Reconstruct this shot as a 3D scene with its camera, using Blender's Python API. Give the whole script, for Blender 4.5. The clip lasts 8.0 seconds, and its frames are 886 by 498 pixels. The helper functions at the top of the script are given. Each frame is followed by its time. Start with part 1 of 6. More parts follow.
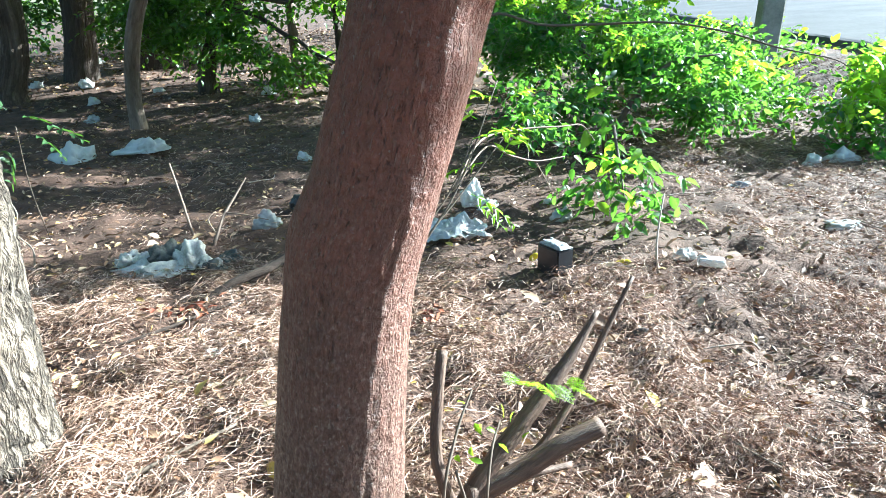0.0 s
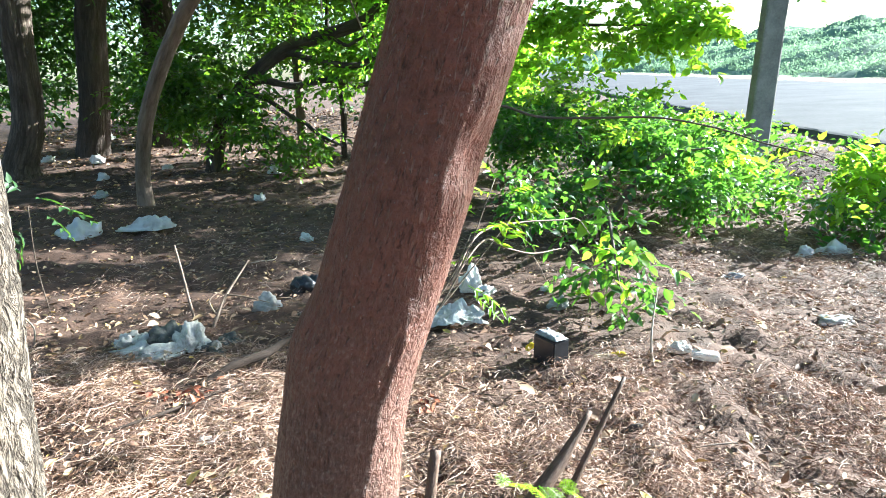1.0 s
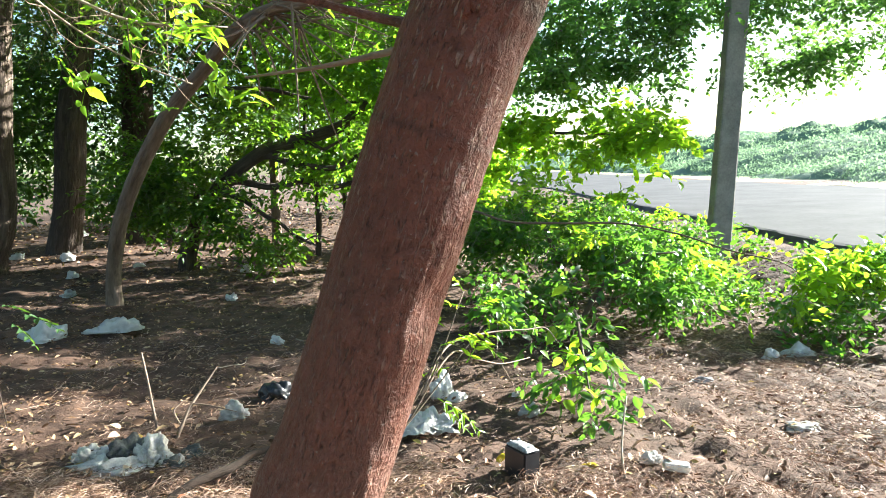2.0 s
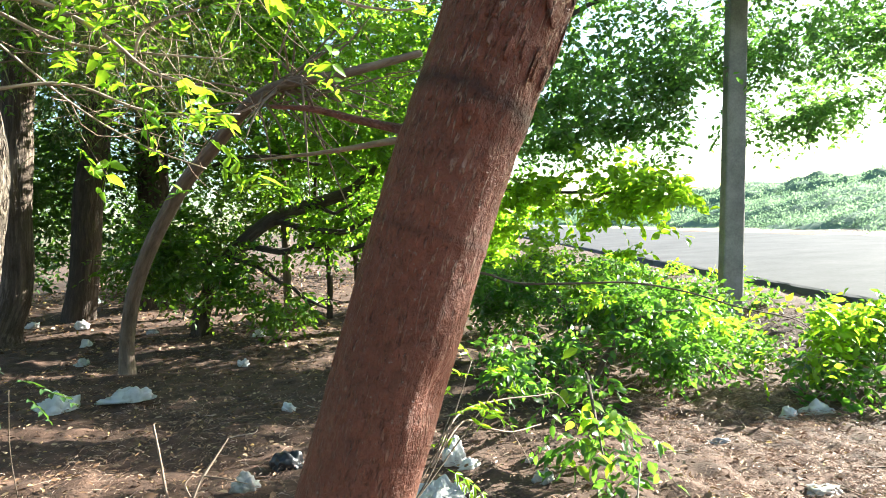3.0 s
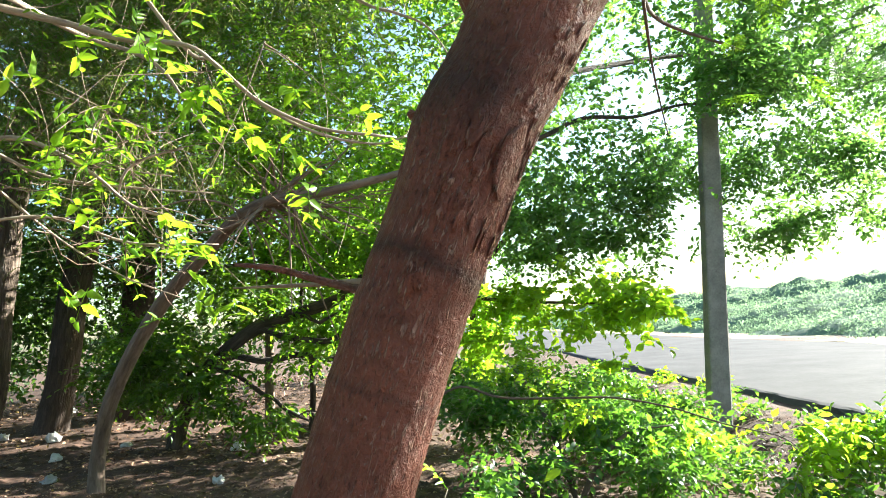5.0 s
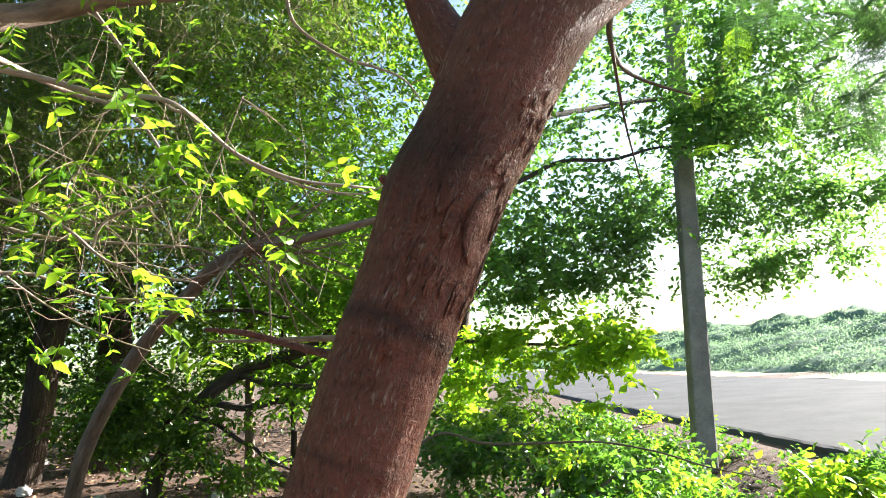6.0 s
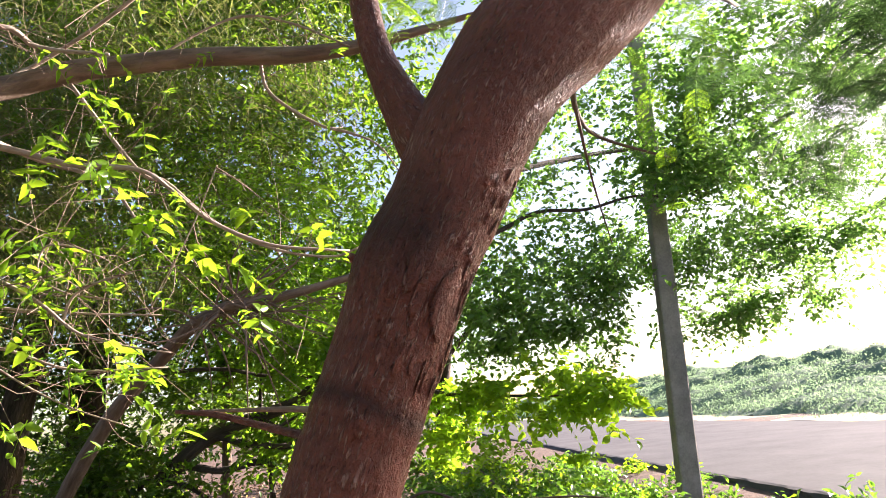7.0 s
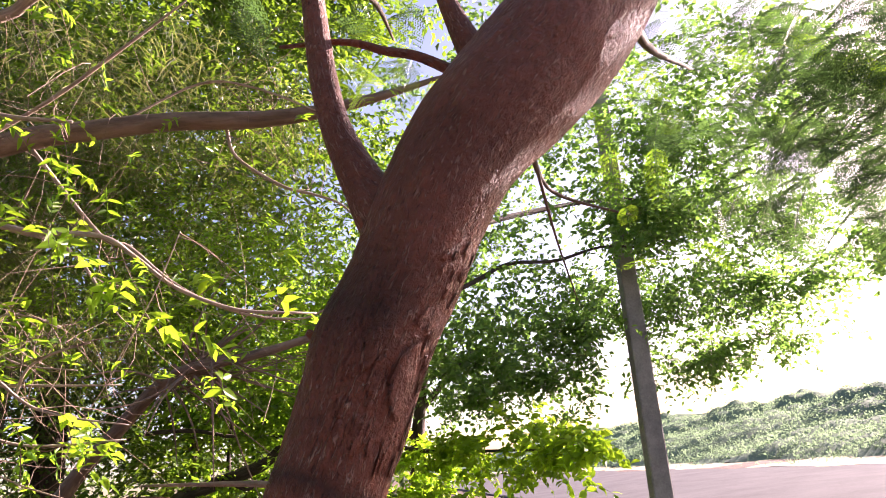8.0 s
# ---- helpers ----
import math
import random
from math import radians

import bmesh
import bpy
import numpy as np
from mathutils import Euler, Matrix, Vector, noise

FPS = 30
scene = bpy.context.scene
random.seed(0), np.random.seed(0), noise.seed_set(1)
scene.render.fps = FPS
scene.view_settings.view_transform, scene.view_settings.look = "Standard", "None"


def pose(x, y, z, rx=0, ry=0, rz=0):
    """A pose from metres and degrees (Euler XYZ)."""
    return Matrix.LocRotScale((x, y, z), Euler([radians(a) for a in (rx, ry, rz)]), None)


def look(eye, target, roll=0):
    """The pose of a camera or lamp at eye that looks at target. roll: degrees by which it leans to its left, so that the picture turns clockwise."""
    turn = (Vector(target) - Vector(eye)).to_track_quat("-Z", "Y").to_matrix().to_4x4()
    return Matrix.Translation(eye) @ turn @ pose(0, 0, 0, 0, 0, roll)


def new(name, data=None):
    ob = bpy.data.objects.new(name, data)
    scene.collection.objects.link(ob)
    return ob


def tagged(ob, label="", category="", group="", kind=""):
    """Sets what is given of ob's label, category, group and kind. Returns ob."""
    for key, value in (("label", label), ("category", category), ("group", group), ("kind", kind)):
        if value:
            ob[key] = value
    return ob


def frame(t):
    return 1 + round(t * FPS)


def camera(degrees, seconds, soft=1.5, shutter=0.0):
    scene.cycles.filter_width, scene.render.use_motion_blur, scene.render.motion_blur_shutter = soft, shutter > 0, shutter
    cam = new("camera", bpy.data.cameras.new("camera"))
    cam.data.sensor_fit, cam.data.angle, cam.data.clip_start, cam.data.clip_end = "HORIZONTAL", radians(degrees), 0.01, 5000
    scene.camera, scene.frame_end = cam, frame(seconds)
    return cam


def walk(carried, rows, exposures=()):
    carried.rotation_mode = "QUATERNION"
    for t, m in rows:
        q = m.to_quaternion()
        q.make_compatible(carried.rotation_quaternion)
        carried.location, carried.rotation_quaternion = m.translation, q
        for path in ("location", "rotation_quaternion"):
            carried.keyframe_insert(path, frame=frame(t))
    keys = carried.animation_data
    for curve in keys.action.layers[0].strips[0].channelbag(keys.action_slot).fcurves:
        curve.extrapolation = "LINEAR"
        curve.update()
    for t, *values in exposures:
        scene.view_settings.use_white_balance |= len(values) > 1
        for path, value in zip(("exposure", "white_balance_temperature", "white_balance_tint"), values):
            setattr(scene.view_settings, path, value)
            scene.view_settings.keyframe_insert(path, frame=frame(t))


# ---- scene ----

cam = camera(67.34, 8.0, soft=0.9)
PATH = [  # seconds, eye, yaw, pitch, roll
    (0.0, 0.0084, -0.8077, 1.1068, 1.08, -21.58, -4.41),
    (0.5, 0.0127, -0.8224, 1.1407, 0.93, -18.16, -3.87),
    (1.0, 0.018, -0.8407, 1.1757, 0.57, -15.07, -3.04),
    (1.5, 0.0252, -0.8545, 1.2119, -0.78, -11.44, -2.57),
    (2.0, 0.0382, -0.8744, 1.2519, -2.08, -7.11, -2.47),
    (2.2, 0.0403, -0.8798, 1.2634, -2.2, -5.87, -2.94),
    (3.3, 0.0658, -0.9252, 1.3175, -1.22, -1.08, -3.81),
    (3.5, 0.0724, -0.9241, 1.3259, -1.08, -0.37, -3.5),
    (4.0, 0.0844, -0.9334, 1.3471, -1.01, 1.94, -3.25),
    (4.5, 0.0969, -0.9485, 1.3651, -1.84, 4.29, -3.23),
    (4.7, 0.1036, -0.9567, 1.3721, -2.21, 5.28, -3.45),
    (5.8, 0.1264, -0.9576, 1.4065, -4.57, 9.35, -4.13),
    (6.0, 0.1309, -0.9679, 1.4144, -4.61, 9.95, -4.51),
    (6.5, 0.1432, -0.986, 1.4326, -5.65, 12.11, -5.59),
    (7.0, 0.1501, -0.9995, 1.449, -6.79, 14.01, -6.28),
    (7.5, 0.1611, -1.0072, 1.4661, -8.69, 15.9, -6.57),
    (8.0, 0.1756, -1.0177, 1.4811, -9.73, 18.02, -8.0),
]
walk(cam, [(t, pose(x, y, z, 90 + pitch, 0, yaw) @ pose(0, 0, 0, 0, 0, roll)) for t, x, y, z, yaw, pitch, roll in PATH],
     exposures=[(0.0, 3.18, 5050, -4), (1.0, 3.2, 5350, 1), (2.0, 3.08, 5950, 3), (4.0, 3.32, 6150, 3), (6.0, 2.9, 6150, 9), (7.0, 2.82, 6650, 26), (8.0, 2.76, 6850, 44)])

# ---- sky and sun ----
SUN_AZ, SUN_EL = 64.0, 20.0      # degrees to the right of +y, and above the horizon
world = bpy.data.worlds.new("sky")
scene.world = world
world.use_nodes = True
wn = world.node_tree.nodes
sky = wn.new("ShaderNodeTexSky")
sky.sky_type, sky.sun_disc = "NISHITA", False
sky.sun_elevation, sky.sun_rotation = radians(SUN_EL), radians(SUN_AZ)
sky.air_density, sky.dust_density = 1.0, 1.5
world.node_tree.links.new(sky.outputs[0], wn["Background"].inputs[0])
wn["Background"].inputs[1].default_value = 0.05
sun_data = bpy.data.lights.new("sun", "SUN")
sun_data.energy, sun_data.angle, sun_data.color = 5.0, radians(0.6), (1.0, 0.93, 0.82)
sun = new("sun", sun_data)
SUN_DIR = Vector((math.sin(radians(SUN_AZ)) * math.cos(radians(SUN_EL)), math.cos(radians(SUN_AZ)) * math.cos(radians(SUN_EL)), math.sin(radians(SUN_EL))))
sun.matrix_world = look(SUN_DIR * 60, (0, 0, 0))

RNG = np.random.default_rng(7)


# ---- materials ----
class Mat:
    """A small node builder round one Principled shader."""

    def __init__(self, name):
        self.m = bpy.data.materials.new(name)
        self.m.use_nodes = True
        self.t = self.m.node_tree
        self.p = self.t.nodes["Principled BSDF"]
        self.out = self.t.nodes["Material Output"]

    def node(self, kind, **ins):
        n = self.t.nodes.new(kind)
        for k, v in ins.items():
            self.put(n.inputs[k.replace("_", " ")], v)
        return n

    def put(self, socket, v):
        if isinstance(v, bpy.types.NodeSocket):
            self.t.links.new(v, socket)
        else:
            socket.default_value = v

    def coords(self, attr=None, scale=(1, 1, 1)):
        if attr:
            n = self.t.nodes.new("ShaderNodeAttribute")
            n.attribute_name = attr
            v = n.outputs["Vector"]
        else:
            v = self.t.nodes.new("ShaderNodeTexCoord").outputs["Object"]
        return self.node("ShaderNodeMapping", Vector=v, Scale=scale).outputs[0]

    def noise(self, vec, scale, detail=4.0, rough=0.6, distort=0.0):
        return self.node("ShaderNodeTexNoise", Vector=vec, Scale=scale, Detail=detail, Roughness=rough, Distortion=distort).outputs[0]

    def ramp(self, fac, stops):
        n = self.node("ShaderNodeValToRGB", Fac=fac)
        el = n.color_ramp.elements
        while len(el) < len(stops):
            el.new(0.5)
        for e, (pos, c) in zip(el, stops):
            e.position, e.color = pos, (*c, 1)
        return n.outputs[0]

    def mix(self, fac, a, b, mode="MIX"):
        n = self.t.nodes.new("ShaderNodeMix")
        n.data_type, n.blend_type = "RGBA", mode
        self.put(n.inputs[0], fac)
        for s, v in ((6, a), (7, b)):
            self.put(n.inputs[s], (*v, 1) if isinstance(v, tuple) and len(v) == 3 else v)
        return n.outputs[2]

    def math(self, op, a, b=0.5):
        n = self.t.nodes.new("ShaderNodeMath")
        n.operation = op
        self.put(n.inputs[0], a)
        self.put(n.inputs[1], b)
        return n.outputs[0]

    def island(self):
        return self.t.nodes.new("ShaderNodeNewGeometry").outputs["Random Per Island"]

    def bump(self, height, strength=0.5, dist=0.01):
        self.put(self.p.inputs["Normal"], self.node("ShaderNodeBump", Height=height, Strength=strength, Distance=dist).outputs[0])

    def set(self, color=None, rough=None, metal=None, spec=None):
        for k, v in (("Base Color", color), ("Roughness", rough), ("Metallic", metal), ("Specular IOR Level", spec)):
            if v is not None:
                self.put(self.p.inputs[k], (*v, 1) if isinstance(v, tuple) and len(v) == 3 else v)
        return self


def bark_mat(name, dark, mid, light, streak=9.0, fissure=1.0, patches=0.25, rough=0.8, depth=0.012, aspect=0.55, rings=(), crack_width=0.22, dash=0.0):
    a = Mat(name)
    flat = a.coords("bark", (1, 1, 1))
    broad = a.noise(flat, 3.0, 4, 0.55)
    if dash:
        wrinkle = a.noise(a.coords("bark", (235, 235, 48)), 1.0, 2, 0.5, 0.6)
        ridge = a.ramp(wrinkle, [(0.57, (0, 0, 0)), (0.66, (1, 1, 1))])
        ridge = a.math("MULTIPLY", ridge, a.ramp(a.noise(flat, 16.0, 3, 0.6), [(0.36, (0.1, 0.1, 0.1)), (0.62, (1, 1, 1))]))
        up_trunk = a.node("ShaderNodeMapRange", Value=a.node("ShaderNodeSeparateXYZ", Vector=flat).outputs[2])
        up_trunk.inputs[1].default_value, up_trunk.inputs[2].default_value = 3.9, 4.5
        up_trunk.inputs[3].default_value, up_trunk.inputs[4].default_value = 0.22, 1.0
        ridge = a.math("MULTIPLY", ridge, up_trunk.outputs[0])
        pit = a.ramp(a.noise(a.coords("bark", (210, 210, 75)), 1.0, 3, 0.6, 0.3), [(0.3, (1, 1, 1)), (0.4, (0, 0, 0))])
        scale = a.noise(flat, 55.0, 5, 0.7)
        height = a.math("ADD", a.math("MULTIPLY", scale, 0.9), a.math("SUBTRACT", a.math("MULTIPLY", ridge, dash), a.math("MULTIPLY", pit, 0.5)))
        base = a.ramp(a.math("ADD", a.math("MULTIPLY", scale, 0.6), a.math("MULTIPLY", broad, 0.4)), [(0.34, tuple(0.62 * c for c in mid)), (0.5, mid), (0.68, tuple(1.45 * c for c in mid))])
        base = a.mix(a.math("MULTIPLY", pit, 0.6), base, dark)
        base = a.mix(a.math("MULTIPLY", ridge, 0.78), base, light)
        foot = a.node("ShaderNodeMapRange", Value=a.math("ADD", a.node("ShaderNodeSeparateXYZ", Vector=flat).outputs[2], a.math("MULTIPLY", broad, 0.5)))
        foot.inputs[1].default_value, foot.inputs[2].default_value = 3.75, 4.6
        foot.inputs[3].default_value, foot.inputs[4].default_value = 0.85, 0.0
        base = a.mix(foot.outputs[0], base, a.ramp(a.noise(a.coords("bark", (210, 210, 120)), 1.0, 4, 0.65, 0.4), [(0.32, (0.035, 0.02, 0.014)), (0.47, (0.1, 0.062, 0.046)), (0.58, (0.155, 0.108, 0.08)), (0.74, (0.36, 0.29, 0.23))]))
        lichen = a.ramp(a.noise(flat, 130.0, 3, 0.6), [(0.66, (0, 0, 0)), (0.72, (0.5, 0.5, 0.5))])
        base = a.mix(lichen, base, (0.3, 0.26, 0.22))
    else:
        long = a.coords("bark", (streak * 3.4, streak * 3.4, streak * aspect))
        warp = a.node("ShaderNodeTexNoise", Vector=flat, Scale=14.0, Detail=3.0).outputs[1]
        long = a.mix(0.5, long, a.mix(1.0, long, warp, "ADD"))
        fine = a.noise(long, 1.0, 8, 0.65, 0.4)
        pores = a.noise(flat, 85.0, 3, 0.7)
        weave = a.noise(long, 0.6, 5, 0.6, 0.25)
        valley = a.math("ABSOLUTE", a.math("SUBTRACT", weave, 0.5))
        crack = a.ramp(valley, [(0.0, (0, 0, 0)), (crack_width * 0.5, (1, 1, 1))])
        base = a.ramp(fine, [(0.25, dark), (0.5, mid), (0.85, light)])
        base = a.mix(a.math("MULTIPLY", broad, patches), base, light)
        base = a.mix(a.math("MULTIPLY", a.math("SUBTRACT", 1.0, crack), 0.75 * fissure), base, dark)
        height = a.math("ADD", a.math("MULTIPLY", fine, 1.2), a.math("ADD", a.math("MULTIPLY", crack, 0.9 * fissure), a.math("MULTIPLY", pores, 0.35)))
    if rings:
        n = a.t.nodes.new("ShaderNodeAttribute")
        n.attribute_name = "bark"
        along = a.node("ShaderNodeSeparateXYZ", Vector=n.outputs["Vector"]).outputs[2]
        along = a.math("ADD", along, a.math("MULTIPLY", a.math("SUBTRACT", broad, 0.5), 0.09))
        round_side = a.node("ShaderNodeMapRange", Value=a.math("ADD", a.node("ShaderNodeSeparateXYZ", Vector=n.outputs["Vector"]).outputs[1], a.math("MULTIPLY", a.math("SUBTRACT", a.noise(flat, 30.0, 3, 0.6), 0.5), 0.09)))
        round_side.inputs[1].default_value, round_side.inputs[2].default_value = 0.0, 0.045
        round_side.inputs[3].default_value, round_side.inputs[4].default_value = 1.0, 0.0
        for centre, width, amount, one_side in rings:
            near = a.node("ShaderNodeMapRange", Value=a.math("ABSOLUTE", a.math("SUBTRACT", along, centre)))
            near.inputs[1].default_value, near.inputs[2].default_value = 0.0, width
            near.inputs[3].default_value, near.inputs[4].default_value = amount, 0.0
            base = a.mix(a.math("MULTIPLY", near.outputs[0], round_side.outputs[0]) if one_side else near.outputs[0], base, dark)
    a.bump(height, 0.9, depth)
    a.set(base, rough, spec=0.3 if dash else 0.35)
    return a.m


def leaf_mat(name, dark, mid, light, glow, through_share=0.45, rough=0.34):
    a = Mat(name)
    r = a.island()
    grain = a.noise(a.coords(), 40.0, 2)
    col = a.ramp(r, [(0.2, dark), (0.6, mid), (0.92, light)])
    col = a.mix(a.math("MULTIPLY", grain, 0.25), col, dark)
    a.set(col, rough, spec=0.4)
    tr = a.node("ShaderNodeBsdfTranslucent", Color=a.mix(0.7, col, glow))
    mixed = a.node("ShaderNodeMixShader", Fac=through_share)
    a.t.links.new(a.p.outputs[0], mixed.inputs[1])
    a.t.links.new(tr.outputs[0], mixed.inputs[2])
    a.t.links.new(mixed.outputs[0], a.out.inputs[0])
    return a.m


def strand_mat(name, stops, rough=0.75):
    a = Mat(name)
    col = a.ramp(a.island(), stops)
    col = a.mix(a.math("MULTIPLY", a.noise(a.coords(), 30.0, 2), 0.35), col, stops[0][1])
    return a.set(col, rough, spec=0.25).m


def mottled(name, c1, c2, scale, rough=0.8, bump=0.3, dist=0.004, detail=5.0, spec=0.3):
    a = Mat(name)
    big = a.noise(a.coords(), scale, detail, 0.6)
    small = a.noise(a.coords(), scale * 14, 3, 0.7)
    both = a.math("ADD", a.math("MULTIPLY", big, 0.65), a.math("MULTIPLY", small, 0.35))
    a.bump(both, bump, dist)
    return a.set(a.ramp(both, [(0.35, c1), (0.65, c2)]), rough, spec=spec).m


def film_mat(name, tint, see=0.35, rough=0.3):
    """Thin crumpled plastic film: some light goes through."""
    a = Mat(name)
    dirt = a.noise(a.coords(), 9.0, 5, 0.65)
    col = a.mix(a.ramp(dirt, [(0.45, (0, 0, 0)), (0.75, (0.6, 0.6, 0.6))]), tint, (0.22, 0.17, 0.12))
    a.bump(a.noise(a.coords(), 35.0, 4, 0.6), 0.5, 0.006)
    a.set(col, rough, spec=0.5)
    tr = a.node("ShaderNodeBsdfTranslucent", Color=(*tint, 1))
    mixed = a.node("ShaderNodeMixShader", Fac=see)
    a.t.links.new(a.p.outputs[0], mixed.inputs[1])
    a.t.links.new(tr.outputs[0], mixed.inputs[2])
    a.t.links.new(mixed.outputs[0], a.out.inputs[0])
    return a.m


M_BARK_RED = bark_mat("bark_red_brown", (0.022, 0.0085, 0.0055), (0.16, 0.052, 0.031), (0.41, 0.26, 0.19), 48.0, 0.25, 0.08, 0.55, 0.018, 1.0, ((4.685, 0.022, 0.75, 0.0), (4.95, 0.13, 0.8, 1.0), (4.5, 0.01, 0.4, 0.0), (5.25, 0.1, 0.25, 0.0)), dash=0.8)
M_BARK_PALE = bark_mat("bark_pale_fissured", (0.03, 0.021, 0.015), (0.23, 0.178, 0.13), (0.36, 0.3, 0.235), 19.0, 1.25, 0.12, 0.85, 0.025, 0.8, (), 0.26)
M_STEM = bark_mat("stem_bark", (0.025, 0.013, 0.009), (0.088, 0.049, 0.032), (0.19, 0.12, 0.08), 30.0, 0.3, 0.2, 0.7, 0.004)
M_BARK_GREY = bark_mat("bark_grey", (0.045, 0.03, 0.022), (0.165, 0.115, 0.084), (0.29, 0.22, 0.17), 9.0, 0.4, 0.3, 0.8, 0.008)
M_BARK_DARK = bark_mat("bark_dark", (0.025, 0.02, 0.016), (0.075, 0.055, 0.045), (0.15, 0.11, 0.09), 5.0, 0.8, 0.2, 0.9, 0.02)
M_BARK_PEEL = bark_mat("peeling_bark", (0.022, 0.013, 0.009), (0.095, 0.058, 0.042), (0.34, 0.27, 0.21), 6.0, 0.9, 0.55, 0.9, 0.03, 0.35, (), 0.3)
M_TWIG = bark_mat("twig_bark", (0.1, 0.07, 0.05), (0.26, 0.2, 0.15), (0.45, 0.4, 0.33), 30.0, 0.2, 0.4, 0.7, 0.002)
M_TWIG_DARK = bark_mat("dark_twig_bark", (0.03, 0.022, 0.015), (0.09, 0.065, 0.045), (0.17, 0.13, 0.1), 30.0, 0.2, 0.3, 0.8, 0.002)
# bark colour darkened to stand for the branch's shaded near side
M_BRANCH_SHADED = bark_mat("shaded_fallen_bark", (0.012, 0.008, 0.006), (0.042, 0.027, 0.019), (0.085, 0.058, 0.043), 20.0, 0.4, 0.2, 0.9, 0.006)
M_TWIG_BROWN = bark_mat("brown_twig_bark", (0.06, 0.035, 0.025), (0.16, 0.105, 0.075), (0.32, 0.25, 0.19), 30.0, 0.2, 0.3, 0.75, 0.002)
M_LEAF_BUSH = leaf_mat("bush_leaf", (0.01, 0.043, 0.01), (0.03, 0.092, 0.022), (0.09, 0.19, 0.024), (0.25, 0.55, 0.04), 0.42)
# brighter leaf copy: light from behind is put into its colour
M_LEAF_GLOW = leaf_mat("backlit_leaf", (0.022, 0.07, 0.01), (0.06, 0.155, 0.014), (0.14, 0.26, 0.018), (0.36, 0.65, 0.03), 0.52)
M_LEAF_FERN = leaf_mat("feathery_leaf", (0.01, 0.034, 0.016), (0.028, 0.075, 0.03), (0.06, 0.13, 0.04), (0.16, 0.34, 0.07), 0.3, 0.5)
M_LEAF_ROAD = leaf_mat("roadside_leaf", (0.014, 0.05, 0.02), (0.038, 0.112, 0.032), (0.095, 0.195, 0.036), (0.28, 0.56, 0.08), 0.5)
# fresh yellow-green leaf, also used where sunlight is painted onto other foliage
M_LEAF_FRESH_LIT = leaf_mat("fresh_sunlit_leaf", (0.06, 0.14, 0.01), (0.12, 0.24, 0.012), (0.22, 0.34, 0.015), (0.54, 0.86, 0.03), 0.55)
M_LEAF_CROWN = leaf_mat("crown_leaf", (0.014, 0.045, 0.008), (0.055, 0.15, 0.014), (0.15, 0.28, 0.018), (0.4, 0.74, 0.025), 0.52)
# two darkened leaf copies: the grove's shade is put into their colour
M_LEAF_SHADE = leaf_mat("shaded_grove_leaf", (0.01, 0.034, 0.007), (0.034, 0.09, 0.012), (0.085, 0.16, 0.016), (0.26, 0.47, 0.022), 0.42)
M_LEAF_DEEP_SHADE = leaf_mat("deep_shaded_leaf", (0.009, 0.027, 0.008), (0.024, 0.062, 0.014), (0.055, 0.11, 0.02), (0.15, 0.29, 0.022), 0.33, 0.55)
# greens paled and evened out: distance haze is painted into the colour
M_LEAF_HAZED = leaf_mat("hazed_far_leaf", (0.095, 0.16, 0.105), (0.125, 0.2, 0.125), (0.16, 0.24, 0.135), (0.28, 0.42, 0.22), 0.45, 0.95)
M_NEEDLE = leaf_mat("needle_foliage", (0.05, 0.055, 0.02), (0.1, 0.115, 0.035), (0.19, 0.19, 0.07), (0.32, 0.36, 0.09), 0.4, 0.6)
M_STRAW = strand_mat("dry_straw", [(0.0, (0.1, 0.053, 0.031)), (0.35, (0.29, 0.18, 0.122)), (0.7, (0.47, 0.32, 0.238)), (1.0, (0.68, 0.52, 0.43))])
M_DRYLEAF = strand_mat("dry_leaf", [(0.0, (0.09, 0.045, 0.025)), (0.45, (0.24, 0.14, 0.08)), (0.9, (0.42, 0.3, 0.19)), (1.0, (0.5, 0.33, 0.08))], 0.6)
def one_leaf_mat():
    a = Mat("single_dry_leaf")
    r = a.t.nodes.new("ShaderNodeObjectInfo").outputs["Random"]
    col = a.ramp(r, [(0.0, (0.1, 0.05, 0.03)), (0.45, (0.28, 0.17, 0.1)), (0.85, (0.5, 0.38, 0.25)), (1.0, (0.55, 0.4, 0.08))])
    return a.set(a.mix(a.math("MULTIPLY", a.noise(a.coords(), 60.0, 3), 0.4), col, (0.08, 0.045, 0.03)), 0.65, spec=0.3).m


M_DRYLEAF_ONE = one_leaf_mat()
M_SOIL = mottled("soil", (0.028, 0.016, 0.0105), (0.13, 0.075, 0.052), 5.0, 0.95, 0.8, 0.03)
M_ROAD = mottled("asphalt", (0.074, 0.073, 0.077), (0.108, 0.107, 0.111), 0.8, 0.97, 0.2, 0.004, spec=0.04)
M_VERGE = mottled("sandy_verge", (0.2, 0.19, 0.09), (0.42, 0.36, 0.24), 0.9, 0.95, 0.5, 0.02)
# floor under the scrub, lightened to carry the same painted haze
M_SCRUB_HAZED = mottled("hazed_scrub_floor", (0.08, 0.14, 0.09), (0.13, 0.2, 0.12), 1.6, 0.95, 0.9, 0.1)
M_CONCRETE = mottled("concrete", (0.14, 0.132, 0.12), (0.3, 0.285, 0.26), 3.0, 0.85, 0.4, 0.004)


# ---- mesh helpers ----
def mesh(name, verts, faces, mat, smooth=True):
    me = bpy.data.meshes.new(name)
    me.from_pydata([tuple(v) for v in verts], [], [tuple(f) for f in faces])
    me.materials.append(mat)
    if smooth:
        me.polygons.foreach_set("use_smooth", [True] * len(me.polygons))
    return me


def part(name, me, parent=None, label=""):
    ob = new(name, me)
    ob.parent = parent
    if label:
        ob["label"] = label
    return ob


